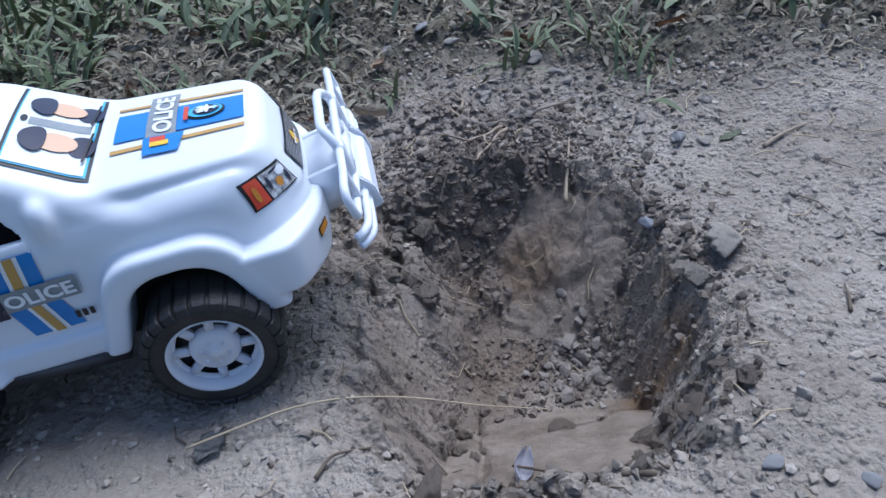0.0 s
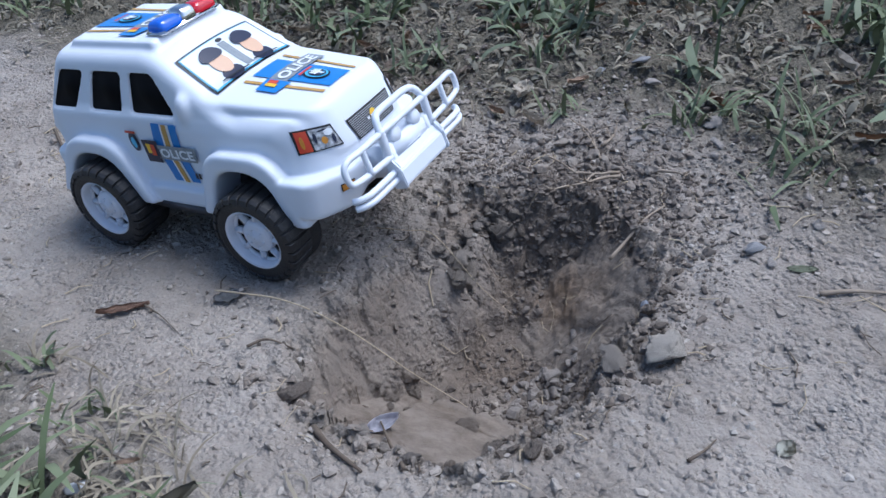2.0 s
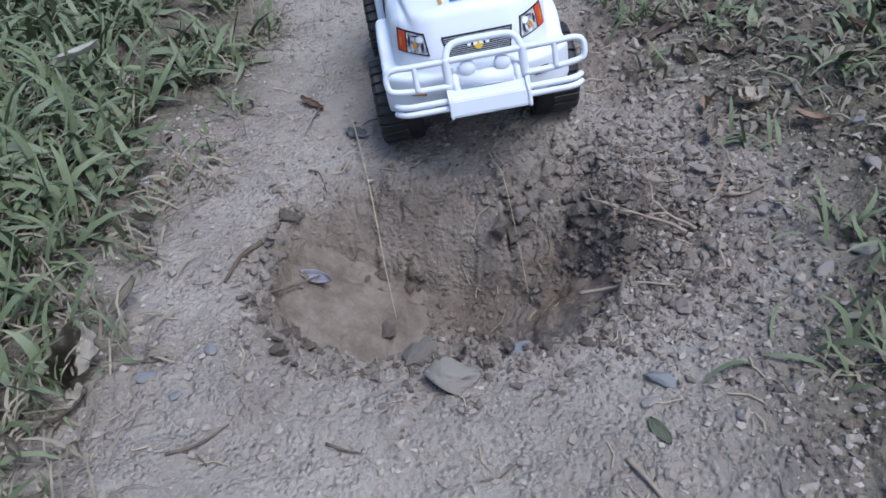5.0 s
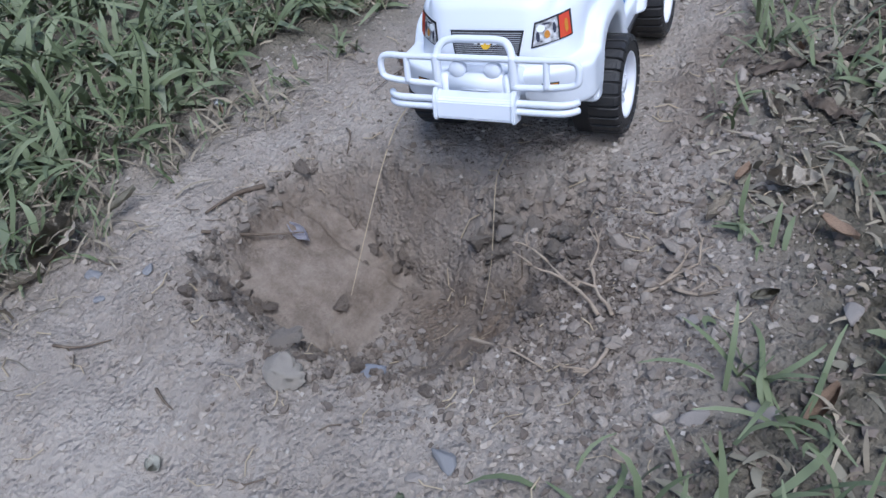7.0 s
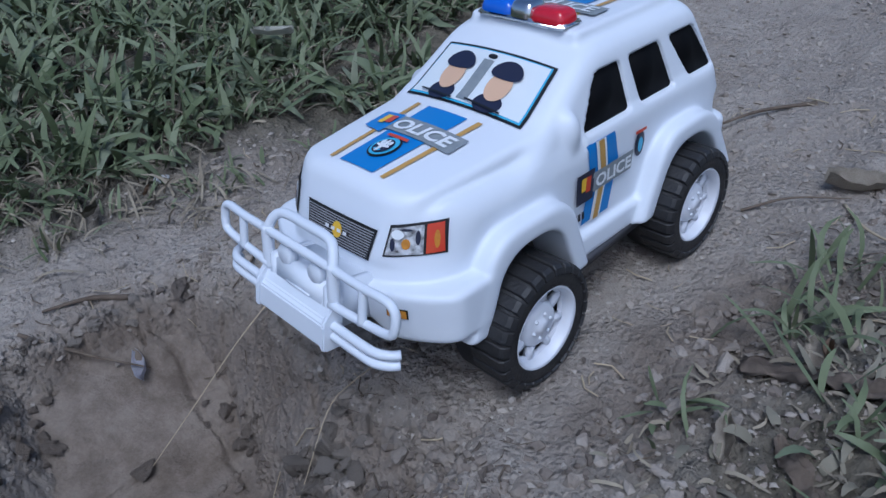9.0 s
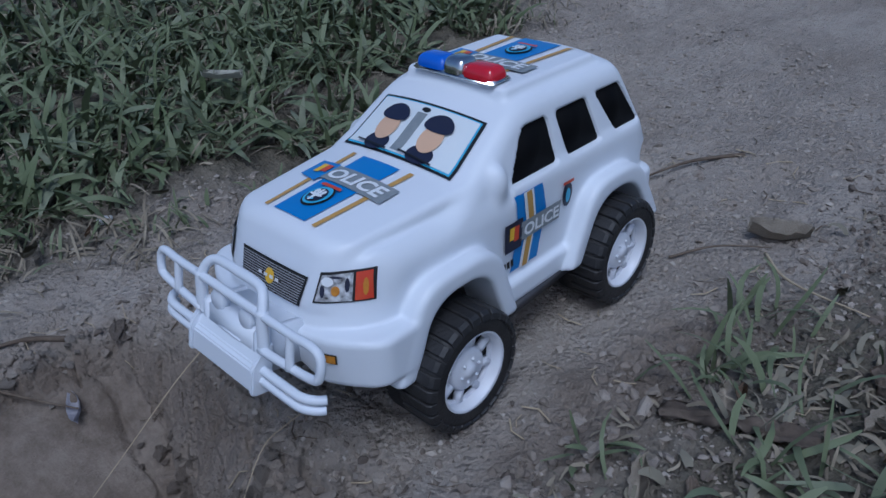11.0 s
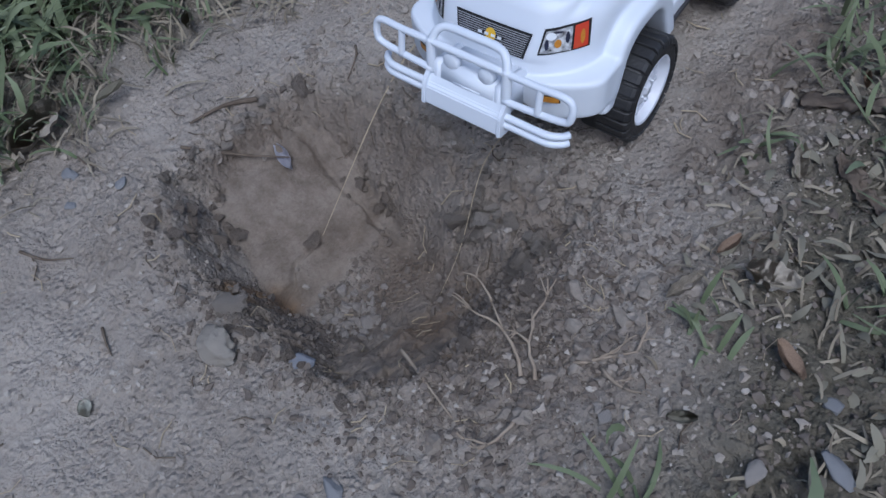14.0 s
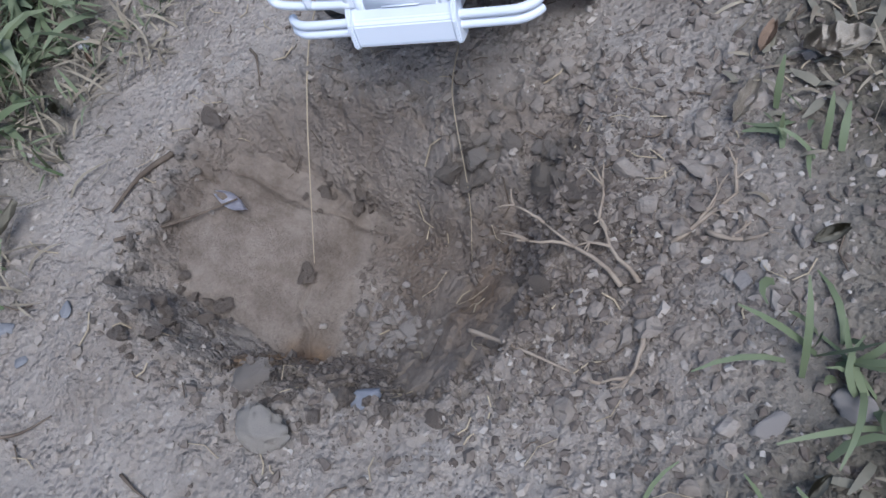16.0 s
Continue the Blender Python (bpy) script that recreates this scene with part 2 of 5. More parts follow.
def bm_mesh(name, bm, mat, smooth=True):
    me = bpy.data.meshes.new(name)
    bmesh.ops.recalc_face_normals(bm, faces=bm.faces)
    bm.to_mesh(me)
    bm.free()
    me.materials.append(mat)
    if smooth:
        me.polygons.foreach_set("use_smooth", [True] * len(me.polygons))
    return me


def smooth_path(points, steps=6):
    """Catmull-Rom through the points."""
    p = [np.array(q, float) for q in points]
    p = [2 * p[0] - p[1]] + p + [2 * p[-1] - p[-2]]
    out = []
    for a, b, c, d in zip(p, p[1:], p[2:], p[3:]):
        for k in range(steps):
            t = k / steps
            out.append(0.5 * (2 * b + (c - a) * t + (2 * a - 5 * b + 4 * c - d) * t * t + (3 * b - a - 3 * c + d) * t ** 3))
    out.append(p[-2])
    return out


def tube(path, radius, sides=8, close=True):
    """Verts and faces of a tube along a path; radius is a number or one a point."""
    path = [np.array(q, float) for q in path]
    n = len(path)
    radii = radius if isinstance(radius, (list, tuple)) else [radius] * n
    verts, faces = [], []
    up = np.array((0.13, 0.21, 0.97))
    for i, q in enumerate(path):
        d = path[min(i + 1, n - 1)] - path[max(i - 1, 0)]
        d = d / (np.linalg.norm(d) + 1e-12)
        a = np.cross(d, up)
        if np.linalg.norm(a) < 0.2:
            a = np.cross(d, (1, 0, 0))
        a /= np.linalg.norm(a)
        up = np.cross(a, d)
        for k in range(sides):
            w = 2 * math.pi * k / sides
            verts.append(q + radii[i] * (math.cos(w) * a + math.sin(w) * up))
    for i in range(n - 1):
        for k in range(sides):
            j = (k + 1) % sides
            faces.append((i * sides + k, i * sides + j, (i + 1) * sides + j, (i + 1) * sides + k))
    if close:
        faces.append(tuple(range(sides))[::-1])
        faces.append(tuple(range((n - 1) * sides, n * sides)))
    return verts, faces


def joined(*pieces):
    verts, faces = [], []
    for v, f in pieces:
        k = len(verts)
        verts += list(v)
        faces += [tuple(i + k for i in q) for q in f]
    return verts, faces


def box(x0, x1, y0, y1, z0, z1, r=0.0015):
    """Verts and faces of a bevelled box."""
    bm = bmesh.new()
    bmesh.ops.create_cube(bm, size=1)
    for v in bm.verts:
        v.co = ((x0 + x1) / 2 + v.co.x * (x1 - x0), (y0 + y1) / 2 + v.co.y * (y1 - y0), (z0 + z1) / 2 + v.co.z * (z1 - z0))
    bmesh.ops.bevel(bm, geom=bm.edges[:], offset=r, segments=2, affect="EDGES")
    bm.verts.index_update()
    out = [np.array(v.co) for v in bm.verts], [tuple(v.index for v in f.verts) for f in bm.faces]
    bm.free()
    return out


def lathe(profile, n=48):
    """Turns (radius, y) pairs round the y axis."""
    verts, faces = [], []
    for i in range(n):
        w = 2 * math.pi * i / n
        for r, y in profile:
            verts.append(np.array((r * math.cos(w), y, r * math.sin(w))))
    k = len(profile)
    for i in range(n):
        j = (i + 1) % n
        for a in range(k - 1):
            faces.append((i * k + a, i * k + a + 1, j * k + a + 1, j * k + a))
    return verts, faces


# ---- smooth noise for the ground ----
rng = np.random.default_rng(5)
LATTICE = rng.random((256, 256)) * 2 - 1


def grain(x, y, size, seed=0):
    """Smooth value noise from -1 to 1 with features of that size."""
    u, v = np.asarray(x) / size + 17.3 * seed + 100, np.asarray(y) / size + 9.7 * seed + 100
    i, j = np.floor(u).astype(int), np.floor(v).astype(int)
    a, b = u - i, v - j
    a, b = a * a * (3 - 2 * a), b * b * (3 - 2 * b)
    g = lambda p, q: LATTICE[p % 256, q % 256]
    return (g(i, j) * (1 - a) + g(i + 1, j) * a) * (1 - b) + (g(i, j + 1) * (1 - a) + g(i + 1, j + 1) * a) * b


def lumps(x, y, size, seed=0):
    """Rounded lumps, 0 between them and 1 on top, each lump of its own height."""
    x, y = np.asarray(x) / size + 50.0 + seed * 3.1, np.asarray(y) / size + 50.0 + seed * 7.7
    i, j = np.floor(x).astype(int), np.floor(y).astype(int)
    best = np.zeros_like(x)
    for di in (-1, 0, 1):
        for dj in (-1, 0, 1):
            p, q = i + di, j + dj
            cx = p + 0.5 + 0.45 * LATTICE[p % 256, (q + 31) % 256]
            cy = q + 0.5 + 0.45 * LATTICE[(p + 67) % 256, q % 256]
            r = 0.48 + 0.3 * LATTICE[(p + 11) % 256, (q + 5) % 256]
            t = 1 - ((x - cx) ** 2 + (y - cy) ** 2) / np.maximum(r, 0.15) ** 2
            best = np.maximum(best, np.sqrt(np.maximum(t, 0)) * np.maximum(r, 0.15))
    return best


def chips(x, y, size, seed=0):
    """Broken facets: each cell is a tilted plane of its own height, about -1 to 1."""
    x, y = np.asarray(x) / size + 40.0 + seed * 5.3, np.asarray(y) / size + 40.0 + seed * 2.9
    i, j = np.floor(x).astype(int), np.floor(y).astype(int)
    best, out = np.full(x.shape, 9.0), np.zeros(x.shape)
    for di in (-1, 0, 1):
        for dj in (-1, 0, 1):
            p, q = i + di, j + dj
            dx = x - (p + 0.5 + 0.48 * LATTICE[p % 256, (q + 31) % 256])
            dy = y - (q + 0.5 + 0.48 * LATTICE[(p + 67) % 256, q % 256])
            d = dx * dx + dy * dy
            h = 0.6 * LATTICE[(p + 19) % 256, (q + 43) % 256] + 0.9 * dx * LATTICE[(p + 7) % 256, (q + 90) % 256] + 0.9 * dy * LATTICE[(p + 51) % 256, (q + 3) % 256] - 0.35 * d
            out = np.where(d < best, h, out)
            best = np.minimum(best, d)
    return out


def step(a, b, x):
    t = np.clip((x - a) / (b - a), 0, 1)
    return t * t * (3 - 2 * t)


def smax(a, b, k):
    h = np.maximum(k - np.abs(a - b), 0) / k
    return np.maximum(a, b) + h * h * k * 0.25


def smin(a, b, k):
    return -smax(-a, -b, k)


def edge_low(x):
    return 0.252 + 0.022 * grain(x, x * 0, 0.09, 1) + 0.01 * grain(x, x * 0, 0.025, 2) + 0.05 * step(-0.1, -0.25, x) - 0.022 * step(-0.08, 0.0, x) * step(0.3, 0.2, x) - 0.25 * step(-0.3, -0.9, x)


def edge_high(x):
    return 0.685 - 0.045 * step(0.06, -0.10, x) - 0.075 * step(0.08, 0.26, x) + 0.025 * grain(x, x * 0, 0.08, 4)


def pit(x, y):
    """The hole's own surface, a meeting of its flanks; above it lies the path."""
    bx, by = x + 0.003 * grain(x, y, 0.012, 26), y + 0.003 * grain(x, y, 0.012, 27)
    xx = x + 0.006 * grain(x, y, 0.05, 21) + 0.0012 * grain(x, y, 0.018, 22) + 0.0040 * chips(bx, by, 0.021, 8) + 0.0012 * chips(bx, by, 0.009, 9)
    yy = y + 0.006 * grain(x, y, 0.05, 23) + 0.0012 * grain(x, y, 0.018, 24) + 0.0040 * chips(bx, by, 0.019, 10) + 0.0012 * chips(bx, by, 0.010, 11)
    slab = np.maximum(-0.030 - 0.64 * (y - 0.342), -0.0875)
    foot = 0.012 + 0.020 * step(0.39, 0.45, yy) + 0.040 * step(0.445, 0.505, yy) + 0.008 * step(0.505, 0.55, yy)
    car_side = slab - (1.75 - 0.75 * step(0.44, 0.50, yy)) * (xx - foot)
    lip = -0.005 - 1.8 * (yy - 0.327)
    back = smax(-0.050 + 0.6 * (yy - 0.53), -0.018 + 2.0 * (yy - 0.556), 0.008)
    near = -0.017 + 2.3 * (xx - 0.150)
    corner = -0.020 + 2.0 * (xx - 0.115 - 0.48 * (yy - 0.333))
    corner2 = -0.018 + 1.0 * ((xx - 0.139) * 0.6 + (yy - 0.524) * 0.8)
    rest = smax(np.full_like(x, -0.086), back, 0.015)
    rest = smax(rest, car_side, 0.004)
    rest = smax(rest, near, 0.010)
    rest = smax(rest, corner, 0.005)
    rest = smax(rest, corner2, 0.008)
    rest = smax(rest, lip, 0.006)
    bare = step(-0.001, 0.0015, slab - rest + 0.0025 * grain(x, y, 0.010, 25))
    return smax(rest, slab, 0.003), bare


def base_height(x, y):
    dy = np.clip(np.abs(y - 0.40), 0, 0.36)
    far = np.maximum(np.abs(y - 0.40) - 0.36, 0)
    z = -0.006 + 0.31 * dy * dy + 0.1 * far / (1 + far) - 0.007 * step(-0.13, -0.22, x)
    z = z + 0.006 * grain(x, y, 0.17, 7) + 0.0032 * grain(x, y, 0.045, 8) + 0.0014 * grain(x, y, 0.019, 9)
    near_car = step(0.16, 0.06, np.abs(y - 0.482)) * step(-0.36, -0.28, x) * step(-0.03, -0.07, x)
    flat = -0.0066 - 0.0030 * step(-0.10, -0.23, x) + 0.035 * (y - 0.4865)
    return z * (1 - near_car) + flat * near_car


def soil_fields(x, y):
    """Height and the soil masks at the points x, y."""
    base, (hole, bare) = base_height(x, y), pit(x, y)
    depth = np.clip((base - hole) / 0.012, 0, 1)
    slab = bare * depth * step(0.44, 0.425, y - 0.15 * (x - 0.08))
    tossed = step(0.135, 0.03, np.hypot((x - 0.065) * 0.9, (y - 0.57) * 1.15)) * (0.6 + 0.4 * grain(x, y, 0.05, 3))
    rim = np.exp(-((base - hole) / 0.02) ** 2) * step(-0.07, -0.02, x) * step(0.28, 0.2, x) * step(0.24, 0.30, y) * step(0.68, 0.62, y)
    spill = step(0.060, 0.020, np.hypot((x + 0.012) * 0.75, y - 0.598) + 0.012 * grain(x, y, 0.03, 74))
    tossed = tossed * (1 - 0.9 * spill)
    churned = step(1.2, 0.5, np.hypot((x + 0.15) / 0.13, (y - 0.612) / 0.040) + 0.25 * grain(x, y, 0.03, 77))
    tan = step(1.15, 0.65, np.hypot((x - 0.106) / 0.044, (y - 0.512) / 0.036) + 0.15 * grain(x, y, 0.02, 75)) * depth * (1 - slab)
    grassy = np.maximum(step(0.035, -0.05, y - edge_low(x) + 0.02 * grain(x, y, 0.03, 73)), step(-0.045, 0.05, y - edge_high(x)))
    rough = np.clip(0.26 + 0.24 * grain(x, y, 0.06, 44) + 0.8 * tossed + 0.55 * rim + 0.4 * grassy - 0.15 * spill, 0, 1.1) * (1 - 0.85 * depth)
    rough = rough * (1 - 0.85 * slab)
    brow = -0.003 - 0.36 * (x + 0.040 + 0.01 * grain(x, y, 0.06, 76)) + 1.2 * np.maximum(np.abs(y - 0.490) - 0.07, 0) + 2.5 * np.maximum(x - 0.012, 0)
    z = smin(smin(base, hole, 0.016), brow, 0.012) + 0.003 * step(0.010, 0.0, np.abs(base - hole))
    u, v = x + 0.0010 * grain(x, y, 0.006, 61), y + 0.0010 * grain(x, y, 0.006, 62)
    clumped = step(-0.45, 0.15, grain(x, y, 0.035, 45))
    z = z + rough * (0.0036 * chips(u, v, 0.012, 5) * clumped + 0.0032 * chips(u, v, 0.021, 6) + 0.0024 * chips(u, v, 0.0062, 7) + 0.0040 * lumps(u, v, 0.0064, 3) * step(-0.2, 0.5, grain(x, y, 0.022, 46))
                     + 0.0060 * lumps(u, v, 0.013, 1) * step(0.1, 0.5, grain(x, y, 0.05, 12)) + 0.0006 * grain(x, y, 0.0032, 47)) - 0.0015 * rough
    # broken, chipped earth on the walls and along the rim
    wall = depth * (1 - slab) * step(-0.080, -0.066, z) * (0.35 + 0.65 * step(-0.25, 0.2, grain(x, y, 0.045, 71))) * (1 - 0.8 * tan)
    broken = np.clip(wall + 0.8 * rim + 0.7 * tossed + 0.6 * churned, 0, 1) * (1 - slab)
    z = z + broken * (0.0070 * chips(u, v, 0.022, 1) + 0.0036 * chips(u, v, 0.009, 2))
    z = z + 0.0011 * (1 - slab) * (1 - broken) * chips(u, v, 0.012, 3) * step(0.0, 0.4, grain(x, y, 0.07, 72))
    z = z + 0.006 * tossed * (1 - depth) * (0.5 + grain(x, y, 0.03, 14))
    z = z - slab * 0.0028 * np.maximum(0, grain(x * 0.35, y * 1.4 + x * 0.5, 0.012, 31)) + slab * 0.002 * grain(x, y, 0.02, 32)
    crack = np.abs(x - 0.026 - 0.05 * (y - 0.343) - 0.004 * grain(x, y, 0.012, 33)) / 0.0022
    z = z - 0.0045 * np.exp(-crack ** 2) * step(0.345, 0.355, y) * step(0.452, 0.435, y) * depth
    ledge = np.abs(y - 0.404 - 0.12 * (x - 0.08) - 0.005 * grain(x, y, 0.014, 34)) / 0.002
    z = z - 0.0035 * np.exp(-ledge ** 2) * step(0.055, 0.075, x) * step(0.14, 0.12, x) * slab
    # dampness of dug soil together with painted shade, growing with the hole's depth
    damp_shade = np.clip(0.95 * depth * (1 - slab) + 0.7 * tossed + 0.35 * rim + 0.8 * churned, 0, 1) * (0.75 + 0.35 * grain(x, y, 0.03, 15))
    ochre = np.clip(step(0.035, 0.012, np.hypot((x - 0.134) * 1.1, (y - 0.416) * 1.5)) + 0.75 * step(0.036, 0.012, np.hypot(x - 0.092, (y - 0.520) * 1.4)), 0, 1) * depth * (0.7 + 0.4 * grain(x, y, 0.012, 16))
    litter = np.clip(grassy * 0.85, 0, 1)
    damp_shade = damp_shade * (1 - 0.65 * step(0.465, 0.42, y) * step(0.085, 0.11, x)) * (1 - 0.5 * tan)
    return z, np.clip(damp_shade, 0, 1), np.clip(slab * 0.95 + 0.75 * tan, 0, 1), np.clip(ochre, 0, 1), litter


def height(x, y):
    return float(soil_fields(np.array([float(x)]), np.array([float(y)]))[0][0])


# ---- ground ----
def spaced(lo, hi, fine_lo, fine_hi, fine, mid, reach):
    inner = np.arange(fine_lo, fine_hi, fine)
    left, right = np.arange(lo, fine_lo, mid), np.arange(fine_hi, hi, mid)
    out = np.array([mid * 1.35 ** k for k in range(1, 60)]).cumsum()
    out = out[out < reach]
    return np.concatenate([lo - out[::-1], left, inner, right, right[-1] + out])


gx = spaced(-0.55, 0.46, -0.06, 0.26, 0.0010, 0.0023, 60)
gy = spaced(0.08, 0.90, 0.30, 0.66, 0.0010, 0.0023, 60)
GX, GY = np.meshgrid(gx, gy, indexing="ij")
fields = soil_fields(GX.ravel(), GY.ravel())
nx, ny = len(gx), len(gy)
grid_index = np.arange(nx * ny).reshape(nx, ny)
quads = np.stack([grid_index[:-1, :-1], grid_index[1:, :-1], grid_index[1:, 1:], grid_index[:-1, 1:]], -1).reshape(-1, 4)
ground_mesh = quads_mesh("ground", np.stack([GX.ravel(), GY.ravel(), fields[0]], -1), quads, SOIL)
for name, values in zip(("damp_shade", "clay", "ochre", "litter"), fields[1:]):
    ground_mesh.attributes.new(name, "FLOAT", "POINT").data.foreach_set("value", values.astype(np.float32))
ground = tagged(new("ground", ground_mesh), "dusty grey-brown trodden earth path with a freshly dug hole", "ground", kind="structure")


# ---- toy car ----
def taper(x, x0, x1, a, b):
    return a + (b - a) * np.clip((x - x0) / (x1 - x0), 0, 1)


def arch(x, z, front, grow):
    """Distance to a wheel opening's outline, seen from the side."""
    if front:
        d = smax(x - (0.027 - 0.40 * z), (-0.043 + 0.36 * z) - x, 0.004)
    else:
        d = smax(x - (-0.111 - 0.46 * z), (-0.193 + 0.62 * z) - x, 0.004)
    return smax(d * 0.93, z - 0.041, 0.016) - grow


def body_field(x, y, z):
    """Signed distance, roughly, to the moulded body: x ahead, y to the left, z up from the hubs."""
    a = np.abs(y)
    # lower shell with fender shoulders
    shoulder = taper(x, -0.06, 0.045, 0.0715, 0.0705) - 0.5 * np.maximum(a - 0.047, 0)
    shoulder = np.where(x < -0.06, 0.072, shoulder)
    face = 0.0575 - 1.2 * y * y - 22 * np.maximum(a - 0.024, 0) ** 2 - 0.36 * (z - 0.045)
    low = smax(a - taper(x, -0.01, 0.05, 0.0562, 0.0545), z - shoulder, 0.009)
    low = smax(low, x - face, 0.009)
    low = smax(low, -0.1955 - x + 0.25 * np.maximum(z - 0.045, 0) + 3.0 * np.maximum(a - 0.035, 0) ** 2, 0.01)
    low = smax(low, 0.003 + 0.55 * np.maximum(x - 0.012, 0) - z, 0.003)
    # hood
    hood = smax(a - taper(x, -0.03, 0.05, 0.0475, 0.0405), z - (taper(x, -0.04, 0.05, 0.0850, 0.0775) - 2.2 * y * y), 0.004)
    hood = smax(hood, x - (face + 0.001), 0.007)
    hood = smax(hood, -0.10 - x, 0.004)
    hood = smax(hood, 0.045 - z, 0.004)
    f = smin(low, hood, 0.0025)
    # cabin
    cabin = smax(0.53 * (x + 0.061) + 0.848 * (z - 0.1035) + 2.2 * y * y, z - (0.1125 - 2.2 * y * y), 0.007)
    cabin = smax(cabin, 0.98 * (a - 0.0540) + 0.22 * np.maximum(z - 0.068, 0), 0.007)
    cabin = smax(cabin, -0.88 * (x + 0.1815) + 0.48 * (z - 0.100) + 2 * y * y, 0.009)
    cabin = smax(cabin, 0.05 - z, 0.004)
    f = smin(f, cabin, 0.004)
    # raised roof panel
    roof = smax(smax(a - 0.036, z - 0.1148, 0.003), smax(x + 0.076, -0.160 - x, 0.004), 0.005)
    roof = smax(roof, 0.1 - z, 0.003)
    f = smin(f, roof, 0.004)
    # corner bumps where the mirrors sit
    f = smin(f, np.sqrt(((x + 0.051) / 1.1) ** 2 + (a - 0.052) ** 2 + ((z - 0.076) / 1.8) ** 2) - 0.0052, 0.004)
    # flared fenders
    for front in (True, False):
        flare = smax(arch(x, z, front, 0.0115), a - 0.0665, 0.0045)
        flare = smax(smax(flare, 0.030 - a, 0.004), 0.004 - z, 0.003)
        f = smin(f, flare, 0.0022)
    # front bumper
    nose = smax(x - (0.0645 - 1.5 * y * y - 10 * np.maximum(a - 0.03, 0) ** 2), 0.014 - x, 0.006)
    nose = smax(smax(nose, a - 0.0665, 0.006), smax(z - 0.0375, 0.0110 + 0.006 * np.clip((0.040 - a) / 0.012, 0, 1) - z, 0.003), 0.004)
    f = smin(f, nose, 0.0012)
    # rear bumper
    tail = smax(smax(-0.202 - x + 4 * np.maximum(a - 0.03, 0) ** 2, x + 0.172, 0.005), a - 0.0615, 0.008)
    tail = smax(tail, smax(z - 0.0385, 0.013 - z, 0.004), 0.005)
    f = smin(f, tail, 0.004)
    # door sill ridge
    sill = smax(smax(np.abs(x + 0.083) - 0.040, a - 0.0605, 0.004), np.abs(z - 0.0105) - 0.0075, 0.004)
    f = smin(f, sill, 0.003)
    # wheel openings
    for front in (True, False):
        f = smax(f, -arch(x, z, front, 0.0), 0.003)
    # window openings
    for x0, x1, x2, x3 in WINDOWS:
        t = (z - 0.0705) / 0.027
        side = smax(x - (x0 + (x3 - x0) * t), (x1 + (x2 - x1) * t) - x, 0.003)
        w = smax(smax(side, z - 0.0975, 0.004), 0.0705 - z, 0.003)
        w = smax(w, 0.0513 - a - 0.2245 * (z - 0.068), 0.001)
        f = np.maximum(f, -w)
    return f


WINDOWS = ((-0.0605, -0.1025, -0.0980, -0.0765), (-0.1120, -0.1445, -0.1350, -0.1055), (-0.1605, -0.1865, -0.1695, -0.1435))


def surface(f, lo, hi, h):
    """Quads round the zero set of f within a box, by surface nets, drawn on to the surface."""
    axes = [np.arange(a, b + h, h) for a, b in zip(lo, hi)]
    X, Y, Z = np.meshgrid(*axes, indexing="ij")
    V = f(X, Y, Z)
    n = V.shape
    total, count = np.zeros((n[0] - 1, n[1] - 1, n[2] - 1, 3)), np.zeros((n[0] - 1, n[1] - 1, n[2] - 1))
    P = np.stack([X, Y, Z], -1)
    cut = lambda a, s: a[tuple(slice(k, m - 1 + k) for k, m in zip(s, n))]
    corners = [(i, j, k) for i in (0, 1) for j in (0, 1) for k in (0, 1)]
    for s in corners:
        for axis in range(3):
            if s[axis]:
                continue
            e = list(s)
            e[axis] = 1
            va, vb = cut(V, s), cut(V, tuple(e))
            hit = (va < 0) != (vb < 0)
            t = np.where(hit, va / np.where(hit, va - vb, 1), 0)[..., None]
            total += np.where(hit[..., None], cut(P, s) * (1 - t) + cut(P, tuple(e)) * t, 0)
            count += hit
    used = count > 0
    index = -np.ones(used.shape, int)
    index[used] = np.arange(used.sum())
    verts = total[used] / count[used][:, None]
    faces = []
    for axis in range(3):
        b, c = (axis + 1) % 3, (axis + 2) % 3
        va = np.moveaxis(V, (axis, b, c), (0, 1, 2))
        ix = np.moveaxis(index, (axis, b, c), (0, 1, 2))
        low, high = va[:-1, 1:-1, 1:-1] < 0, va[1:, 1:-1, 1:-1] < 0
        q = np.stack([ix[:, :-1, :-1], ix[:, 1:, :-1], ix[:, 1:, 1:], ix[:, :-1, 1:]], -1)
        up, down = low & ~high, ~low & high
        faces += [q[up], q[down][:, ::-1]]
    faces = np.concatenate(faces)
    for _ in range(2):
        g, v = gradient(f, verts)
        verts = verts - np.clip(v / (g ** 2).sum(1), -h, h)[:, None] * g
    return verts, faces


def gradient(f, p, e=2e-4):
    v = f(p[:, 0], p[:, 1], p[:, 2])
    g = np.stack([f(*(p + e * np.eye(3)[k]).T) - f(*(p - e * np.eye(3)[k]).T) for k in range(3)], -1) / (2 * e)
    return np.where((g ** 2).sum(1, keepdims=True) < 0.05, (0, 0, 1.0), g), v


def drape(points, way, lift):
    """Moves points along a direction on to the body, and stands them off by lift."""
    p, way = np.array(points, float), np.array(way, float)
    way /= np.linalg.norm(way)
    gone = np.zeros(len(p))
    for _ in range(60):
        d = body_field(*p.T)
        go = np.clip(d * 0.7, -0.002, 0.01)
        p = p + go[:, None] * way
        gone += go
    return p - (1.4 * lift + 0.0002) * way


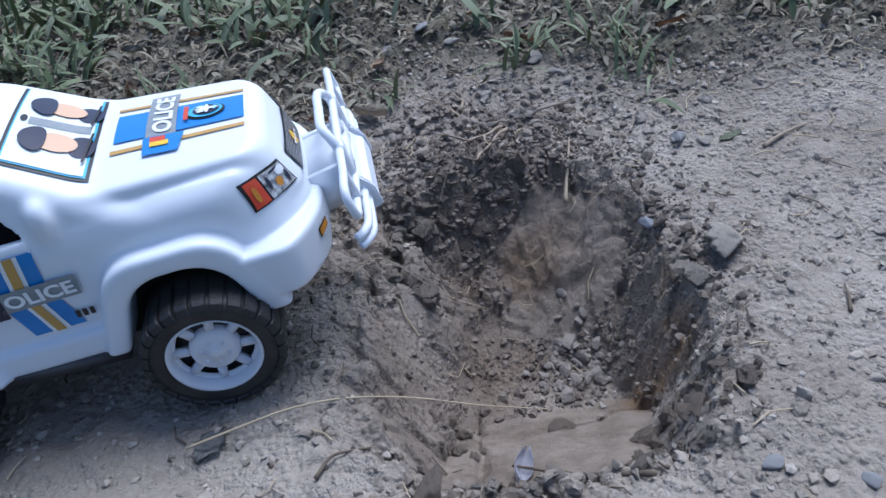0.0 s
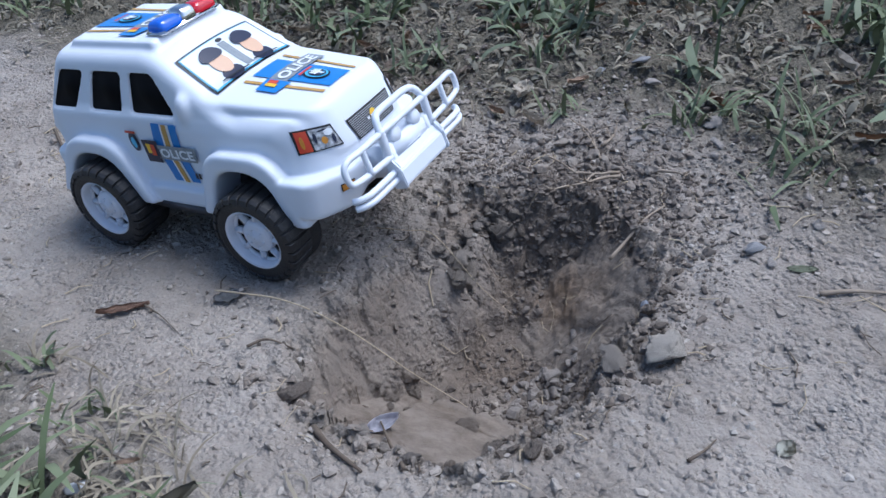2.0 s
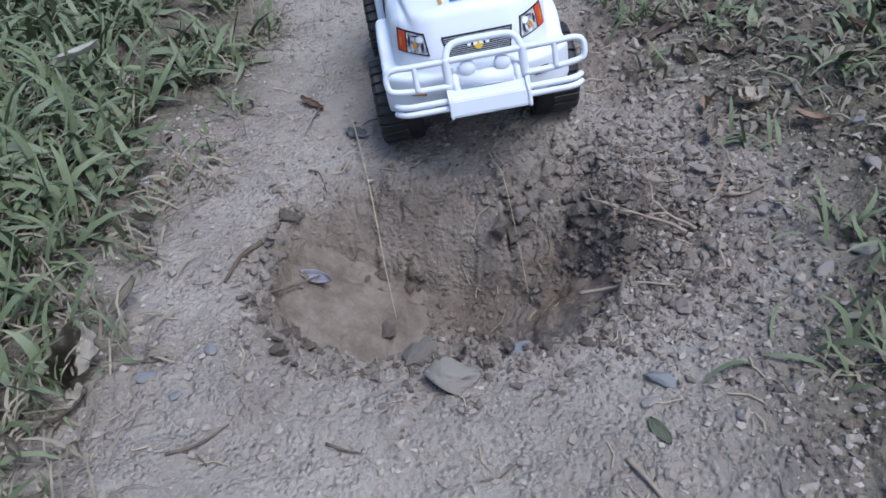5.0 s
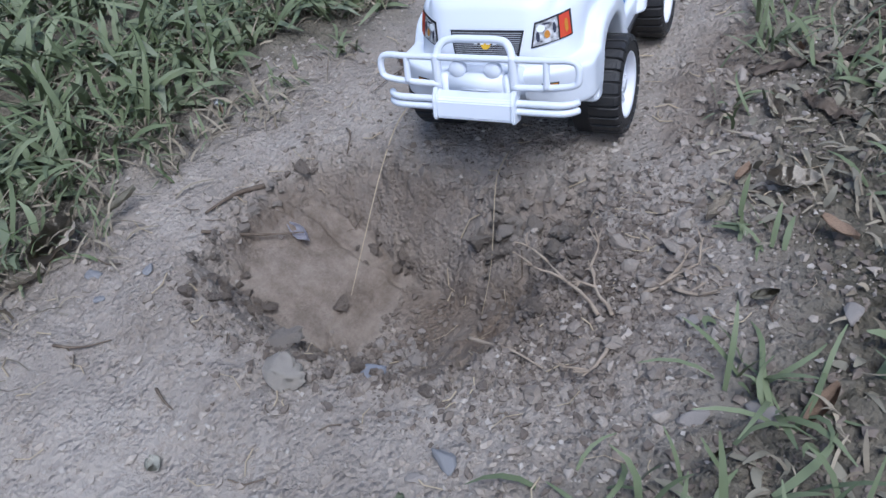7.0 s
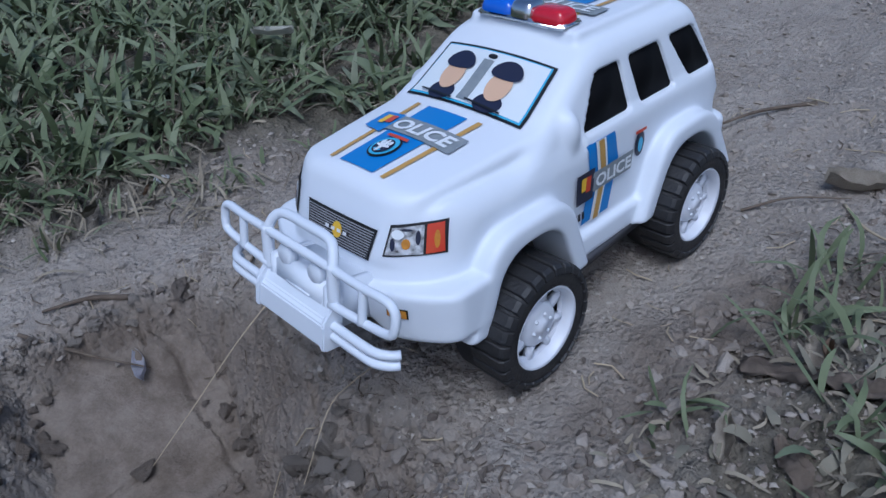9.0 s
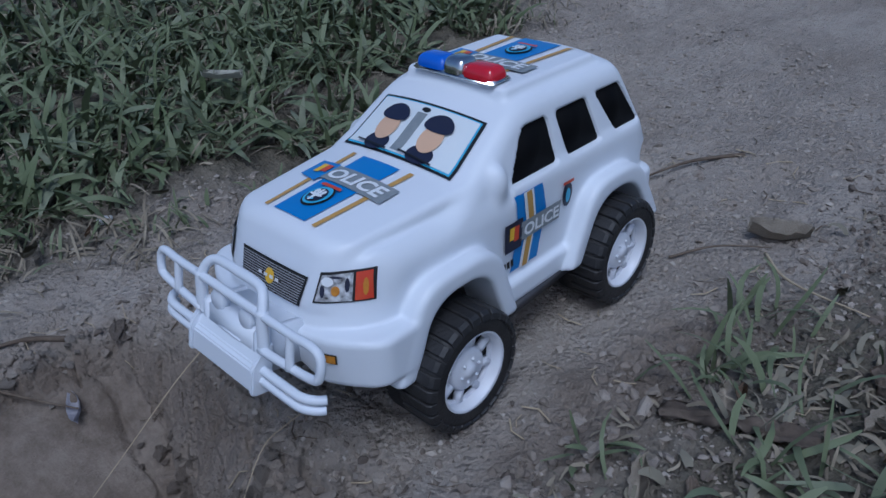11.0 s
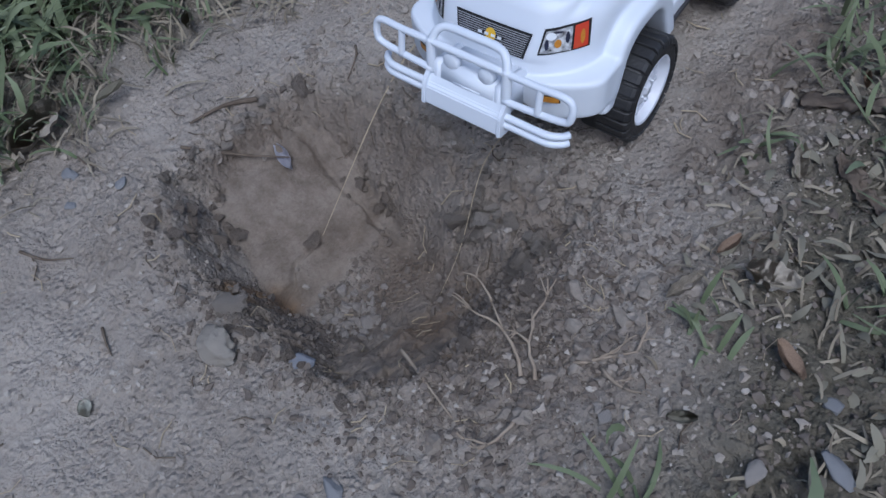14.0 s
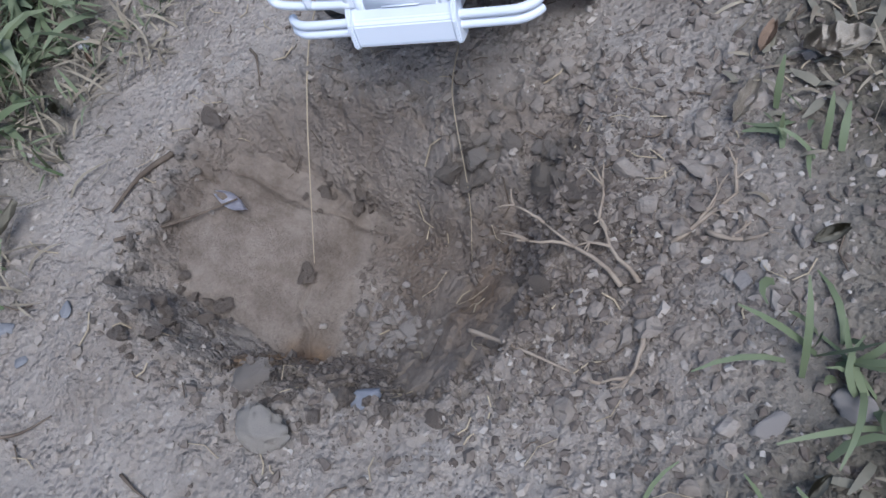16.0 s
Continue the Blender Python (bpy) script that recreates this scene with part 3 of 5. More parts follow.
def sheet(corners, way, lift, n=10, m=6):
    """A sticker between four corners (round), laid on to the body."""
    a, b, c, d = (np.array(q, float) for q in corners)
    pts = [(a * (1 - u) + b * u) * (1 - v) + (d * (1 - u) + c * u) * v for v in np.linspace(0, 1, m + 1) for u in np.linspace(0, 1, n + 1)]
    faces = [(j * (n + 1) + i, j * (n + 1) + i + 1, (j + 1) * (n + 1) + i + 1, (j + 1) * (n + 1) + i) for j in range(m) for i in range(n)]
    return drape(pts, way, lift), faces


def oval(centre, u, v, way, lift, n=24, bend=0.0, lo=0.0, hi=1.0):
    """An oval sticker with half axes u and v; lo and hi cut it to a part of its height."""
    c, u, v = (np.array(q, float) for q in (centre, u, v))
    pts, faces = [c], []
    for r in (0.5, 1.0):
        for k in range(n):
            w = 2 * math.pi * k / n
            s, t = r * math.cos(w), r * math.sin(w)
            t = np.clip(t, lo * 2 - 1, hi * 2 - 1)
            pts.append(c + u * s + v * (t + bend * s * s))
    for k in range(n):
        j = (k + 1) % n
        faces += [(0, 1 + k, 1 + j), (1 + k, 1 + n + k, 1 + n + j, 1 + j)]
    return drape(pts, way, lift), faces


def lettering(text, origin, along, up, way, lift, tall, stretch=1.0, slant=0.0):
    """Letters of the built-in font, laid on to the body; origin is their lower start."""
    curve = bpy.data.curves.new("letters", "FONT")
    curve.body, curve.size, curve.offset, curve.resolution_u = text, 1.0, 0.032, 3
    ob = bpy.data.objects.new("letters", curve)
    scene.collection.objects.link(ob)
    bpy.context.view_layer.update()
    me = ob.evaluated_get(bpy.context.evaluated_depsgraph_get()).to_mesh()
    co = np.array([v.co[:] for v in me.vertices])
    faces = [tuple(p.vertices) for p in me.polygons]
    bpy.data.objects.remove(ob)
    bpy.data.curves.remove(curve)
    o, a, u = (np.array(q, float) for q in (origin, along, up))
    k = tall / 0.72
    pts = o + np.outer((co[:, 0] * stretch + slant * co[:, 1]) * k, a) + np.outer(co[:, 1] * k, u)
    return drape(pts, way, lift), faces


def wheel_meshes():
    """Tyre, lug, rim and axle of a wheel whose outer side looks to +y."""
    profile = [(0.021, -0.016), (0.0285, -0.0168), (0.0318, -0.0158), (0.0322, -0.0150), (0.0322, -0.0060), (0.0325, -0.0050), (0.0325, 0.008), (0.0320, 0.0130),
               (0.0302, 0.0160), (0.0262, 0.0168), (0.0245, 0.0160), (0.0232, 0.0166), (0.0222, 0.0150), (0.0215, 0.008)]
    verts, faces = lathe(profile, 144)
    for k in range(144):
        if k % 2:
            for a in (3, 4):
                verts[k * len(profile) + a] = verts[k * len(profile) + a] * np.array((1.04, 1, 1.04))
    tyre_me = mesh_of("tyre", verts, faces, RUBBER)
    section = [(-0.004, 0.0318), (-0.0035, 0.0338), (0.0142, 0.0338), (0.0163, 0.0325), (0.0173, 0.0298), (0.0160, 0.0290), (0.0120, 0.0312)]
    v = [np.array((s * 0.0031, y, r)) for s in (-1, -0.86, 0.86, 1) for y, r in section]
    n = len(section)
    for k, q in enumerate(v):
        if k // n in (0, 3):
            q[2] -= 0.0006
    f = [(a * n + i, a * n + (i + 1) % n, (a + 1) * n + (i + 1) % n, (a + 1) * n + i) for a in range(3) for i in range(n)]
    f += [tuple(range(n))[::-1], tuple(range(3 * n, 4 * n))]
    lug_me = mesh_of("tread_lug", v, f, RUBBER, smooth=False)
    rim = [lathe([(0.0195, 0.004), (0.0200, 0.0095), (0.0208, 0.0150), (0.0222, 0.0164), (0.0228, 0.0150), (0.0226, 0.006)], 64),
           lathe([(0.0001, 0.0140), (0.0035, 0.0140), (0.0040, 0.0128), (0.0088, 0.0126), (0.0112, 0.0116), (0.0122, 0.0095), (0.0122, 0.005)], 48),
           lathe([(0.0183, 0.0080), (0.0186, 0.0096), (0.0206, 0.0098)], 64)]
    for k in range(8):
        w = 2 * math.pi * (k + 0.3) / 8
        v, f = box(-0.0020, 0.0020, 0.006, 0.0108, 0.0115, 0.0198, 0.0007)
        rot = np.array(((math.cos(w), 0, math.sin(w)), (0, 1, 0), (-math.sin(w), 0, math.cos(w))))
        rim.append(([rot @ q for q in v], f))
    for k in range(6):
        w = 2 * math.pi * k / 6
        v, f = lathe([(0.0001, 0.0138), (0.0008, 0.0136), (0.0011, 0.0122)], 10)
        rim.append(([q + np.array((0.0066 * math.cos(w), 0, 0.0066 * math.sin(w))) for q in v], f))
    rim_me = mesh_of("rim", *joined(*rim), RIM_WHITE)
    axle = lathe([(0.0001, 0.0068), (0.0196, 0.0068), (0.0196, 0.004), (0.004, 0.003), (0.004, -0.045), (0.0001, -0.045)], 32)
    return tyre_me, lug_me, rim_me, mesh_of("axle", *axle, BLACK)


def toy_car():
    car = tagged(new("toy_car"), "white plastic toy police jeep with blue stickers and chunky black wheels", "toy car")
    car.matrix_world = CAR_POSE
    body = part("body", quads_mesh("body", *surface(body_field, (-0.212, -0.0705, -0.002), (0.078, 0.0705, 0.1215), 0.0013), WHITE), car, "glossy white moulded plastic shell")
    # the first box also blacks out the wheel arches in place of their shade
    chassis = joined(box(-0.185, 0.030, -0.040, 0.040, -0.007, 0.0445, 0.003), box(-0.112, -0.048, -0.050, 0.050, -0.006, 0.006, 0.002),
                     box(0.020, 0.046, -0.040, 0.040, 0.009, 0.016, 0.002), box(-0.198, -0.17, -0.045, 0.045, 0.002, 0.016, 0.003))
    part("chassis", mesh_of("chassis", *chassis, BLACK), car, "black plastic chassis, its black also standing in for shade inside the wheel arches")
    for s in (1, -1):
        v, f = box(-0.116, -0.046, 0.046, 0.0605, -0.0045, 0.0032, 0.001)
        v = [np.array((q[0], s * q[1], q[2] + (0.004 if q[0] < -0.1 else 0))) for q in v]
        part("running_board", mesh_of("running_board", v, f, GREY), car, "dark grey plastic step below the doors")
        for k, (x0, x1, x2, x3) in enumerate(WINDOWS):
            pad = 0.002
            v, f = box(0, 1, 0, 1, 0, 1, 0.02)
            out = []
            for q in v:
                x = (x1 - pad) * (1 - q[0]) + (x0 + pad) * q[0] if q[2] < 0.5 else (x2 - pad) * (1 - q[0]) + (x3 + pad) * q[0]
                z = 0.0685 + 0.031 * q[2]
                out.append(np.array((x, s * (0.0490 + 0.0031 * q[1] - 0.2245 * (z - 0.068)), z)))
            part("side_window", mesh_of("side_window", out, f, PANE), body, "black side window")
    # windscreen sticker with plain shapes
    way = (-0.5, 0, -0.86)
    p = lambda u, v: np.array((-0.0610 + 0.0325 * (1 - v) + 0.006, u, 0.0835 + 0.0195 * v + 0.0103))
    frame_ink = sheet((p(-0.0395, 0), p(0.0395, 0), p(0.0365, 1), p(-0.0365, 1)), way, 0.0003, 14, 6)
    screen = part("windscreen", mesh_of("windscreen", *frame_ink, INK), body, "printed windscreen sticker with a black rim")
    part("sticker_border", mesh_of("sticker_border", *sheet((p(-0.0378, 0.04), p(0.0378, 0.04), p(0.0349, 0.96), p(-0.0349, 0.96)), way, 0.0006, 14, 6), CYAN), screen)
    part("sticker_ground", mesh_of("sticker_ground", *sheet((p(-0.0369, 0.07), p(0.0369, 0.07), p(0.0342, 0.94), p(-0.0342, 0.94)), way, 0.0009, 14, 6), PALE), screen)
    for c in (-0.0165, 0.0150):
        flat = lambda u, v, du, dv, lift, mat, name, **kw: part(name, mesh_of(name, *oval(p(c + u, v), (0, du, 0), p(0, v + dv) - p(0, v), way, lift, **kw), mat), screen)
        flat(0.0, 0.16, 0.0085, 0.16, 0.0012, NAVY, "dark_shape")
        flat(0.0, 0.44, 0.0072, 0.24, 0.0015, TAN, "tan_shape")
        flat(0.0, 0.70, 0.0095, 0.15, 0.0018, NAVY, "dark_shape", bend=-0.3)
        part("wiper", mesh_of("wiper", *sheet((p(c - 0.013, 0.10), p(c + 0.011, 0.05), p(c + 0.011, 0.08), p(c - 0.013, 0.13)), way, 0.0020, 6, 1), INK), screen)
    part("mirror_shape", mesh_of("mirror_shape", *oval(p(0, 0.86), (0, 0.003, 0), p(0, 0.90) - p(0, 0.86), way, 0.0012), INK), screen)
    part("pillar_shape", mesh_of("pillar_shape", *sheet((p(-0.0045, 0.1), p(0.0025, 0.1), p(0.0025, 0.8), p(-0.0045, 0.8)), way, 0.00105, 2, 4), SLATE), screen)
    # hood and roof stickers
    down = (0, 0, -1)
    for name, xf, xb, top, lab in (("hood_sticker", 0.0400, -0.0205, 0.095, "blue and gold hood sticker with white lettering"),
                                   ("roof_sticker", -0.098, -0.158, 0.130, "blue and gold roof sticker with white lettering")):
        q = lambda x, y: np.array((x, y, top))
        blue = part(name, mesh_of(name, *sheet((q(xb, -0.0135), q(xb, 0.0135), q(xf, 0.0115), q(xf, -0.0115)), down, 0.0004, 10, 14), BLUE), body, lab)
        for s in (-1, 1):
            part("gold_stripe", mesh_of("gold_stripe", *sheet((q(xb - 0.001, s * 0.0198), q(xb - 0.001, s * 0.0228), q(xf, s * 0.0192), q(xf, s * 0.0166)), down, 0.0004, 3, 14), GOLD), blue)
        xm = xb + (xf - xb) * (0.37 if name == "hood_sticker" else 0.84)
        part("word_plate", mesh_of("word_plate", *sheet((q(xm - 0.0075, -0.0150), q(xm - 0.0075, 0.0285), q(xm + 0.0065, 0.0285), q(xm + 0.0065, -0.0150)), down, 0.0008, 14, 4), SLATE), blue)
        part("letter_block", mesh_of("letter_block", *sheet((q(xm - 0.0085, -0.0290), q(xm - 0.0085, -0.0150), q(xm + 0.0105, -0.0150), q(xm + 0.0075, -0.0290)), down, 0.0008, 4, 4), BLUE), blue)
        part("yellow_patch", mesh_of("yellow_patch", *sheet((q(xm - 0.0050, -0.0240), q(xm - 0.0050, -0.0205), q(xm + 0.0035, -0.0205), q(xm + 0.0035, -0.0240)), down, 0.0012, 2, 2), YELLOW), blue)
        part("red_patch", mesh_of("red_patch", *sheet((q(xm - 0.0050, -0.0205), q(xm - 0.0050, -0.0165), q(xm + 0.0020, -0.0165), q(xm + 0.0020, -0.0205)), down, 0.0012, 2, 2), RED), blue)
        part("letters", mesh_of("letters", *lettering("POLICE"[1:], q(xm + 0.0042, -0.0140), (0, 1, 0), (-1, 0, 0), down, 0.0012, 0.0088, 1.12, 0.15), LETTER), blue)
        xs = xb + (xf - xb) * (0.70 if name == "hood_sticker" else 0.40)
        shield = part("shield", mesh_of("shield", *oval(q(xs, 0), (0, 0.0072, 0), (-0.0095, 0, 0), down, 0.0008, bend=0.0), INK), blue)
        for u, v, a, b, mat, nm, lift in ((0, 0.0, 0.0063, 0.0084, CYAN, "shield_face", 0.0011), (0, 0.0006, 0.0048, 0.0064, NAVY, "shield_core", 0.0014),
                                          (0, 0.0010, 0.0011, 0.0058, LETTER, "shield_mark", 0.0017), (0, 0.0010, 0.0042, 0.0012, LETTER, "shield_mark", 0.0017),
                                          (-0.0022, -0.0018, 0.0012, 0.0020, PALE, "shield_mark", 0.0017), (0.0022, -0.0018, 0.0012, 0.0020, PALE, "shield_mark", 0.0017),
                                          (0, 0.0048, 0.0022, 0.0010, CYAN, "shield_mark", 0.0017)):
            part(nm, mesh_of(nm, *oval(q(xs + v, u), (0, a, 0), (-b, 0, 0), down, lift), mat), blue)
        part("banner", mesh_of("banner", *sheet((q(xs - 0.0100, -0.0066), q(xs - 0.0100, 0.0066), q(xs - 0.0078, 0.0070), q(xs - 0.0078, -0.0070)), down, 0.0014, 6, 2), RED), blue)
    # door stickers
    for s in (1, -1):
        way = (0, -s, 0)
        q = lambda x, z: np.array((x, s * 0.075, z))
        band = part("door_sticker", mesh_of("door_sticker", *sheet((q(-0.083, 0.0665), q(-0.060, 0.0665), q(-0.0625, 0.0465), q(-0.088, 0.0465)), way, 0.0004, 6, 6), BLUE), body, "blue and gold door sticker with white lettering")
        part("blue_band", mesh_of("blue_band", *sheet((q(-0.086, 0.0465), q(-0.0625, 0.0465), q(-0.056, 0.0225), q(-0.080, 0.0225)), way, 0.0004, 6, 6), BLUE), band)
        for off, wide, mat, lift in ((0.0, 0.0042, LETTER, 0.0007), (0.0, 0.0022, GOLD, 0.0010)):
            for (xa, za), (xb, zb) in (((-0.0705, 0.0665), (-0.0735, 0.0465)), ((-0.0735, 0.0465), (-0.0675, 0.0225))):
                part("gold_stripe" if mat is GOLD else "white_stripe", mesh_of("stripe", *sheet((q(xa - wide, za), q(xa + wide, za), q(xb + wide, zb), q(xb - wide, zb)), way, lift, 2, 5), mat), band)
        # lettering reads from the rear on the right side and from the front on the left
        d = 1 if s < 0 else -1
        x0 = -0.0885 if s < 0 else -0.0595
        part("word_plate", mesh_of("word_plate", *sheet((q(x0 + d * 0.003, 0.0395), q(x0 + d * 0.0385, 0.0395), q(x0 + d * 0.0400, 0.0505), q(x0 + d * 0.0045, 0.0505)), way, 0.0013, 10, 3), SLATE), band)
        part("letter_block", mesh_of("letter_block", *sheet((q(x0 - d * 0.0095, 0.0365), q(x0 + d * 0.0045, 0.0365), q(x0 + d * 0.0055, 0.0535), q(x0 - d * 0.0095, 0.0535)), way, 0.0013, 3, 3), NAVY), band)
        part("yellow_patch", mesh_of("yellow_patch", *sheet((q(x0 - d * 0.0060, 0.0435), q(x0 - d * 0.0025, 0.0435), q(x0 - d * 0.0020, 0.0510), q(x0 - d * 0.0060, 0.0510)), way, 0.0016, 2, 2), YELLOW), band)
        part("red_patch", mesh_of("red_patch", *sheet((q(x0 - d * 0.0025, 0.0420), q(x0 + d * 0.0015, 0.0420), q(x0 + d * 0.0020, 0.0505), q(x0 - d * 0.0020, 0.0510)), way, 0.0016, 2, 2), RED), band)
        part("letters", mesh_of("letters", *lettering("POLICE"[1:], q(x0 + d * 0.0060, 0.0418), (d, 0, 0), (0, 0, 1), way, 0.0017, 0.0068, 1.20, 0.0), LETTER), band)
        for k in range(3):
            part("number_bar", mesh_of("number_bar", *sheet((q(-0.0585 + k * 0.0033, 0.0262), q(-0.0563 + k * 0.0033, 0.0262), q(-0.0561 + k * 0.0033, 0.0304), q(-0.0583 + k * 0.0033, 0.0304)), way, 0.0007, 2, 2), INK), band)
        crest = part("shield_sticker", mesh_of("shield_sticker", *oval(q(-0.1070, 0.0505), (0.0046, 0, 0), (0, 0, 0.0075), way, 0.0004), NAVY), body, "small dark shield sticker with a red banner")
        part("shield_face", mesh_of("shield_face", *oval(q(-0.1070, 0.0500), (0.0022, 0, 0), (0, 0, 0.0044), way, 0.0008), CYAN), crest)
        part("banner", mesh_of("banner", *sheet((q(-0.1120, 0.0572), q(-0.1020, 0.0572), q(-0.1020, 0.0590), q(-0.1120, 0.0590)), way, 0.0008, 4, 1), RED), crest)
        # headlamp stickers
        way = (-0.88, -0.40 * s, -0.15)
        q = lambda y, z: np.array((0.0575 - 1.2 * y * y - 22 * max(y - 0.024, 0) ** 2 - 0.36 * (z - 0.045) + 0.0176, s * (y + 0.008), z + 0.003))
        lamp = part("headlamp", mesh_of("headlamp", *sheet((q(0.0305, 0.0495), q(0.0520, 0.0504), q(0.0505, 0.0655), q(0.0320, 0.0637)), way, 0.0003, 10, 6), INK), body, "printed headlamp sticker, silver and red")
        part("lamp_glass", mesh_of("lamp_glass", *sheet((q(0.0315, 0.0506), q(0.0452, 0.0510), q(0.0440, 0.0640), q(0.0329, 0.0626)), way, 0.0006, 6, 6), SILVER), lamp)
        part("lamp_red", mesh_of("lamp_red", *sheet((q(0.0460, 0.0512), q(0.0513, 0.0514), q(0.0496, 0.0646), q(0.0448, 0.0641)), way, 0.0006, 5, 6), RED), lamp)
        part("lamp_bulb", mesh_of("lamp_bulb", *oval(q(0.0392, 0.0560), (-0.001, s * 0.0016, 0), (0, 0, 0.0024), way, 0.0012), AMBER), lamp)
        for u, z, du, dz in ((0.0342, 0.0555, 0.0009, 0.0030), (0.0428, 0.0585, 0.0008, 0.0034), (0.0385, 0.0620, 0.0026, 0.0006)):
            part("lamp_shade", mesh_of("lamp_shade", *oval(q(u, z), (-0.0008, s * du, 0), (0, 0, dz), way, 0.0009), NAVY), lamp)
        part("lamp_shine", mesh_of("lamp_shine", *oval(q(0.0356, 0.0600), (-0.001, s * 0.0026, 0), (0, 0, 0.0022), way, 0.0009), LETTER), lamp)
        part("lamp_shine", mesh_of("lamp_shine", *oval(q(0.0486, 0.0575), (-0.0006, s * 0.0010, 0), (0, 0, 0.0042), way, 0.0009), AMBER), lamp)
        way = (-1, -0.25 * s, 0)
        q = lambda y, z: np.array((0.085, s * (y + 0.004), z))
        ind = part("indicator", mesh_of("indicator", *sheet((q(0.0400, 0.0248), q(0.0510, 0.0248), q(0.0510, 0.0300), q(0.0400, 0.0300)), way, 0.0003, 6, 3), INK), body, "small amber indicator sticker")
        part("indicator_amber", mesh_of("indicator_amber", *sheet((q(0.0406, 0.0253), q(0.0504, 0.0253), q(0.0504, 0.0295), q(0.0406, 0.0295)), way, 0.0006, 6, 3), AMBER), ind)
        way = (1, -0.6 * s, 0)
        q = lambda y, z: np.array((-0.215, s * y, z))
        tl = part("tail_lamp", mesh_of("tail_lamp", *sheet((q(0.044, 0.044), q(0.056, 0.044), q(0.055, 0.058), q(0.046, 0.062)), way, 0.0003, 4, 4), SILVER), body, "printed tail lamp sticker")
        part("lamp_red", mesh_of("lamp_red", *sheet((q(0.047, 0.046), q(0.054, 0.046), q(0.053, 0.052), q(0.048, 0.053)), way, 0.0006, 3, 3), RED), tl)
    # grille sticker
    way = (-1, 0, -0.25)
    q = lambda y, z: np.array((0.085, y + 0.0025, z + 0.0080))
    grille = part("grille", mesh_of("grille", *sheet((q(-0.0215, 0.0445), q(0.0215, 0.0445), q(0.0245, 0.0605), q(-0.0245, 0.0605)), way, 0.0003, 12, 6), INK), body, "printed black grille sticker with silver bars")
    for k in range(11):
        z = 0.0458 + k * 0.00128
        w = 0.0205 + 0.0029 * k / 11
        part("grille_bar", mesh_of("grille_bar", *sheet((q(-w, z), q(w, z), q(w, z + 0.00048), q(-w, z + 0.00048)), way, 0.0006, 12, 1), BAR_SILVER), grille)
    part("badge", mesh_of("badge", *oval(q(0, 0.0527), (0, 0.0034, 0), (0, 0, 0.0040), way, 0.0010), YELLOW), grille, "plain round yellow badge")
    part("badge_band", mesh_of("badge_band", *sheet((q(-0.0085, 0.0517), q(0.0085, 0.0517), q(0.0085, 0.0538), q(-0.0085, 0.0538)), way, 0.0009, 6, 1), INK), grille)
    for k in range(4):
        y = -0.0078 + k * 0.0042
        part("badge_bar", mesh_of("badge_bar", *sheet((q(y, 0.0519), q(y + 0.0026, 0.0519), q(y + 0.0026, 0.0536), q(y, 0.0536)), way, 0.0014, 2, 1), LETTER), grille)
    # light bar on the roof
    bar = part("light_bar", mesh_of("light_bar", *joined(box(-0.0905, -0.0735, -0.0275, 0.0295, 0.1150, 0.1176, 0.0011), box(-0.087, -0.077, -0.018, 0.018, 0.110, 0.116, 0.001)), CHROME), car, "chrome roof light bar with blue and red lenses")

    def lens(y0, y1, high, mat, name, label):
        v, f, n, m = [], [], 32, 10
        power = lambda c: math.copysign(abs(c) ** 0.45, c)
        for i in range(m + 1):
            b = math.pi / 2 * i / m
            for k in range(n):
                w = 2 * math.pi * k / n
                v.append((-0.082 + 0.0080 * power(math.cos(w)) * math.cos(b) ** 0.6, (y0 + y1) / 2 + (y1 - y0) / 2 * power(math.sin(w)) * math.cos(b) ** 0.45, 0.1172 + high * math.sin(b) ** 0.8))
        f = [(i * n + k, i * n + (k + 1) % n, (i + 1) * n + (k + 1) % n, (i + 1) * n + k) for i in range(m) for k in range(n)]
        part(name, mesh_of(name, v, f, mat), bar, label)
    lens(-0.0265, -0.0050, 0.0070, BLUE_LENS, "blue_lens", "clear blue plastic lens")
    lens(0.0070, 0.0285, 0.0070, RED_LENS, "red_lens", "clear red plastic lens")
    lens(-0.0065, 0.0085, 0.0084, CHROME, "centre_cap", "chrome cap between the lenses")
    # bull bar
    X = 0.0770
    def cast(profile, y0, y1, r):
        """A side profile of x, z pairs drawn out along y, edges rounded."""
        bm = bmesh.new()
        ends = [[bm.verts.new((x, y, z)) for x, z in profile] for y in (y0, y1)]
        bm.faces.new(ends[0])
        bm.faces.new(ends[1][::-1])
        for i in range(len(profile)):
            j = (i + 1) % len(profile)
            bm.faces.new((ends[0][i], ends[1][i], ends[1][j], ends[0][j]))
        bmesh.ops.bevel(bm, geom=bm.edges[:], offset=r, segments=2, affect="EDGES")
        return bm

    tray = [(X - 0.0050, 0.0310), (X - 0.0025, 0.0310), (X + 0.0020, 0.0212), (X + 0.0046, 0.0196), (X + 0.0050, 0.0092), (X + 0.0035, 0.0078), (X - 0.0045, 0.0082)]
    cheek = [(X - 0.0050, 0.0322), (X - 0.0010, 0.0322), (X + 0.0040, 0.0222), (X + 0.0058, 0.0200), (X + 0.0060, 0.0086), (X + 0.0040, 0.0070), (X - 0.0050, 0.0074)]
    guard = part("bull_bar", bm_mesh("bull_bar", cast(tray, -0.0248, 0.0248, 0.0007), BAR_WHITE, False), car, "white plastic bull bar with tubes, hoop and tray")
    for s in (-1, 1):
        part("tray_cheek", bm_mesh("tray_cheek", cast(cheek, s * 0.0258 - 0.0013, s * 0.0258 + 0.0013, 0.0007), BAR_WHITE, False), guard)
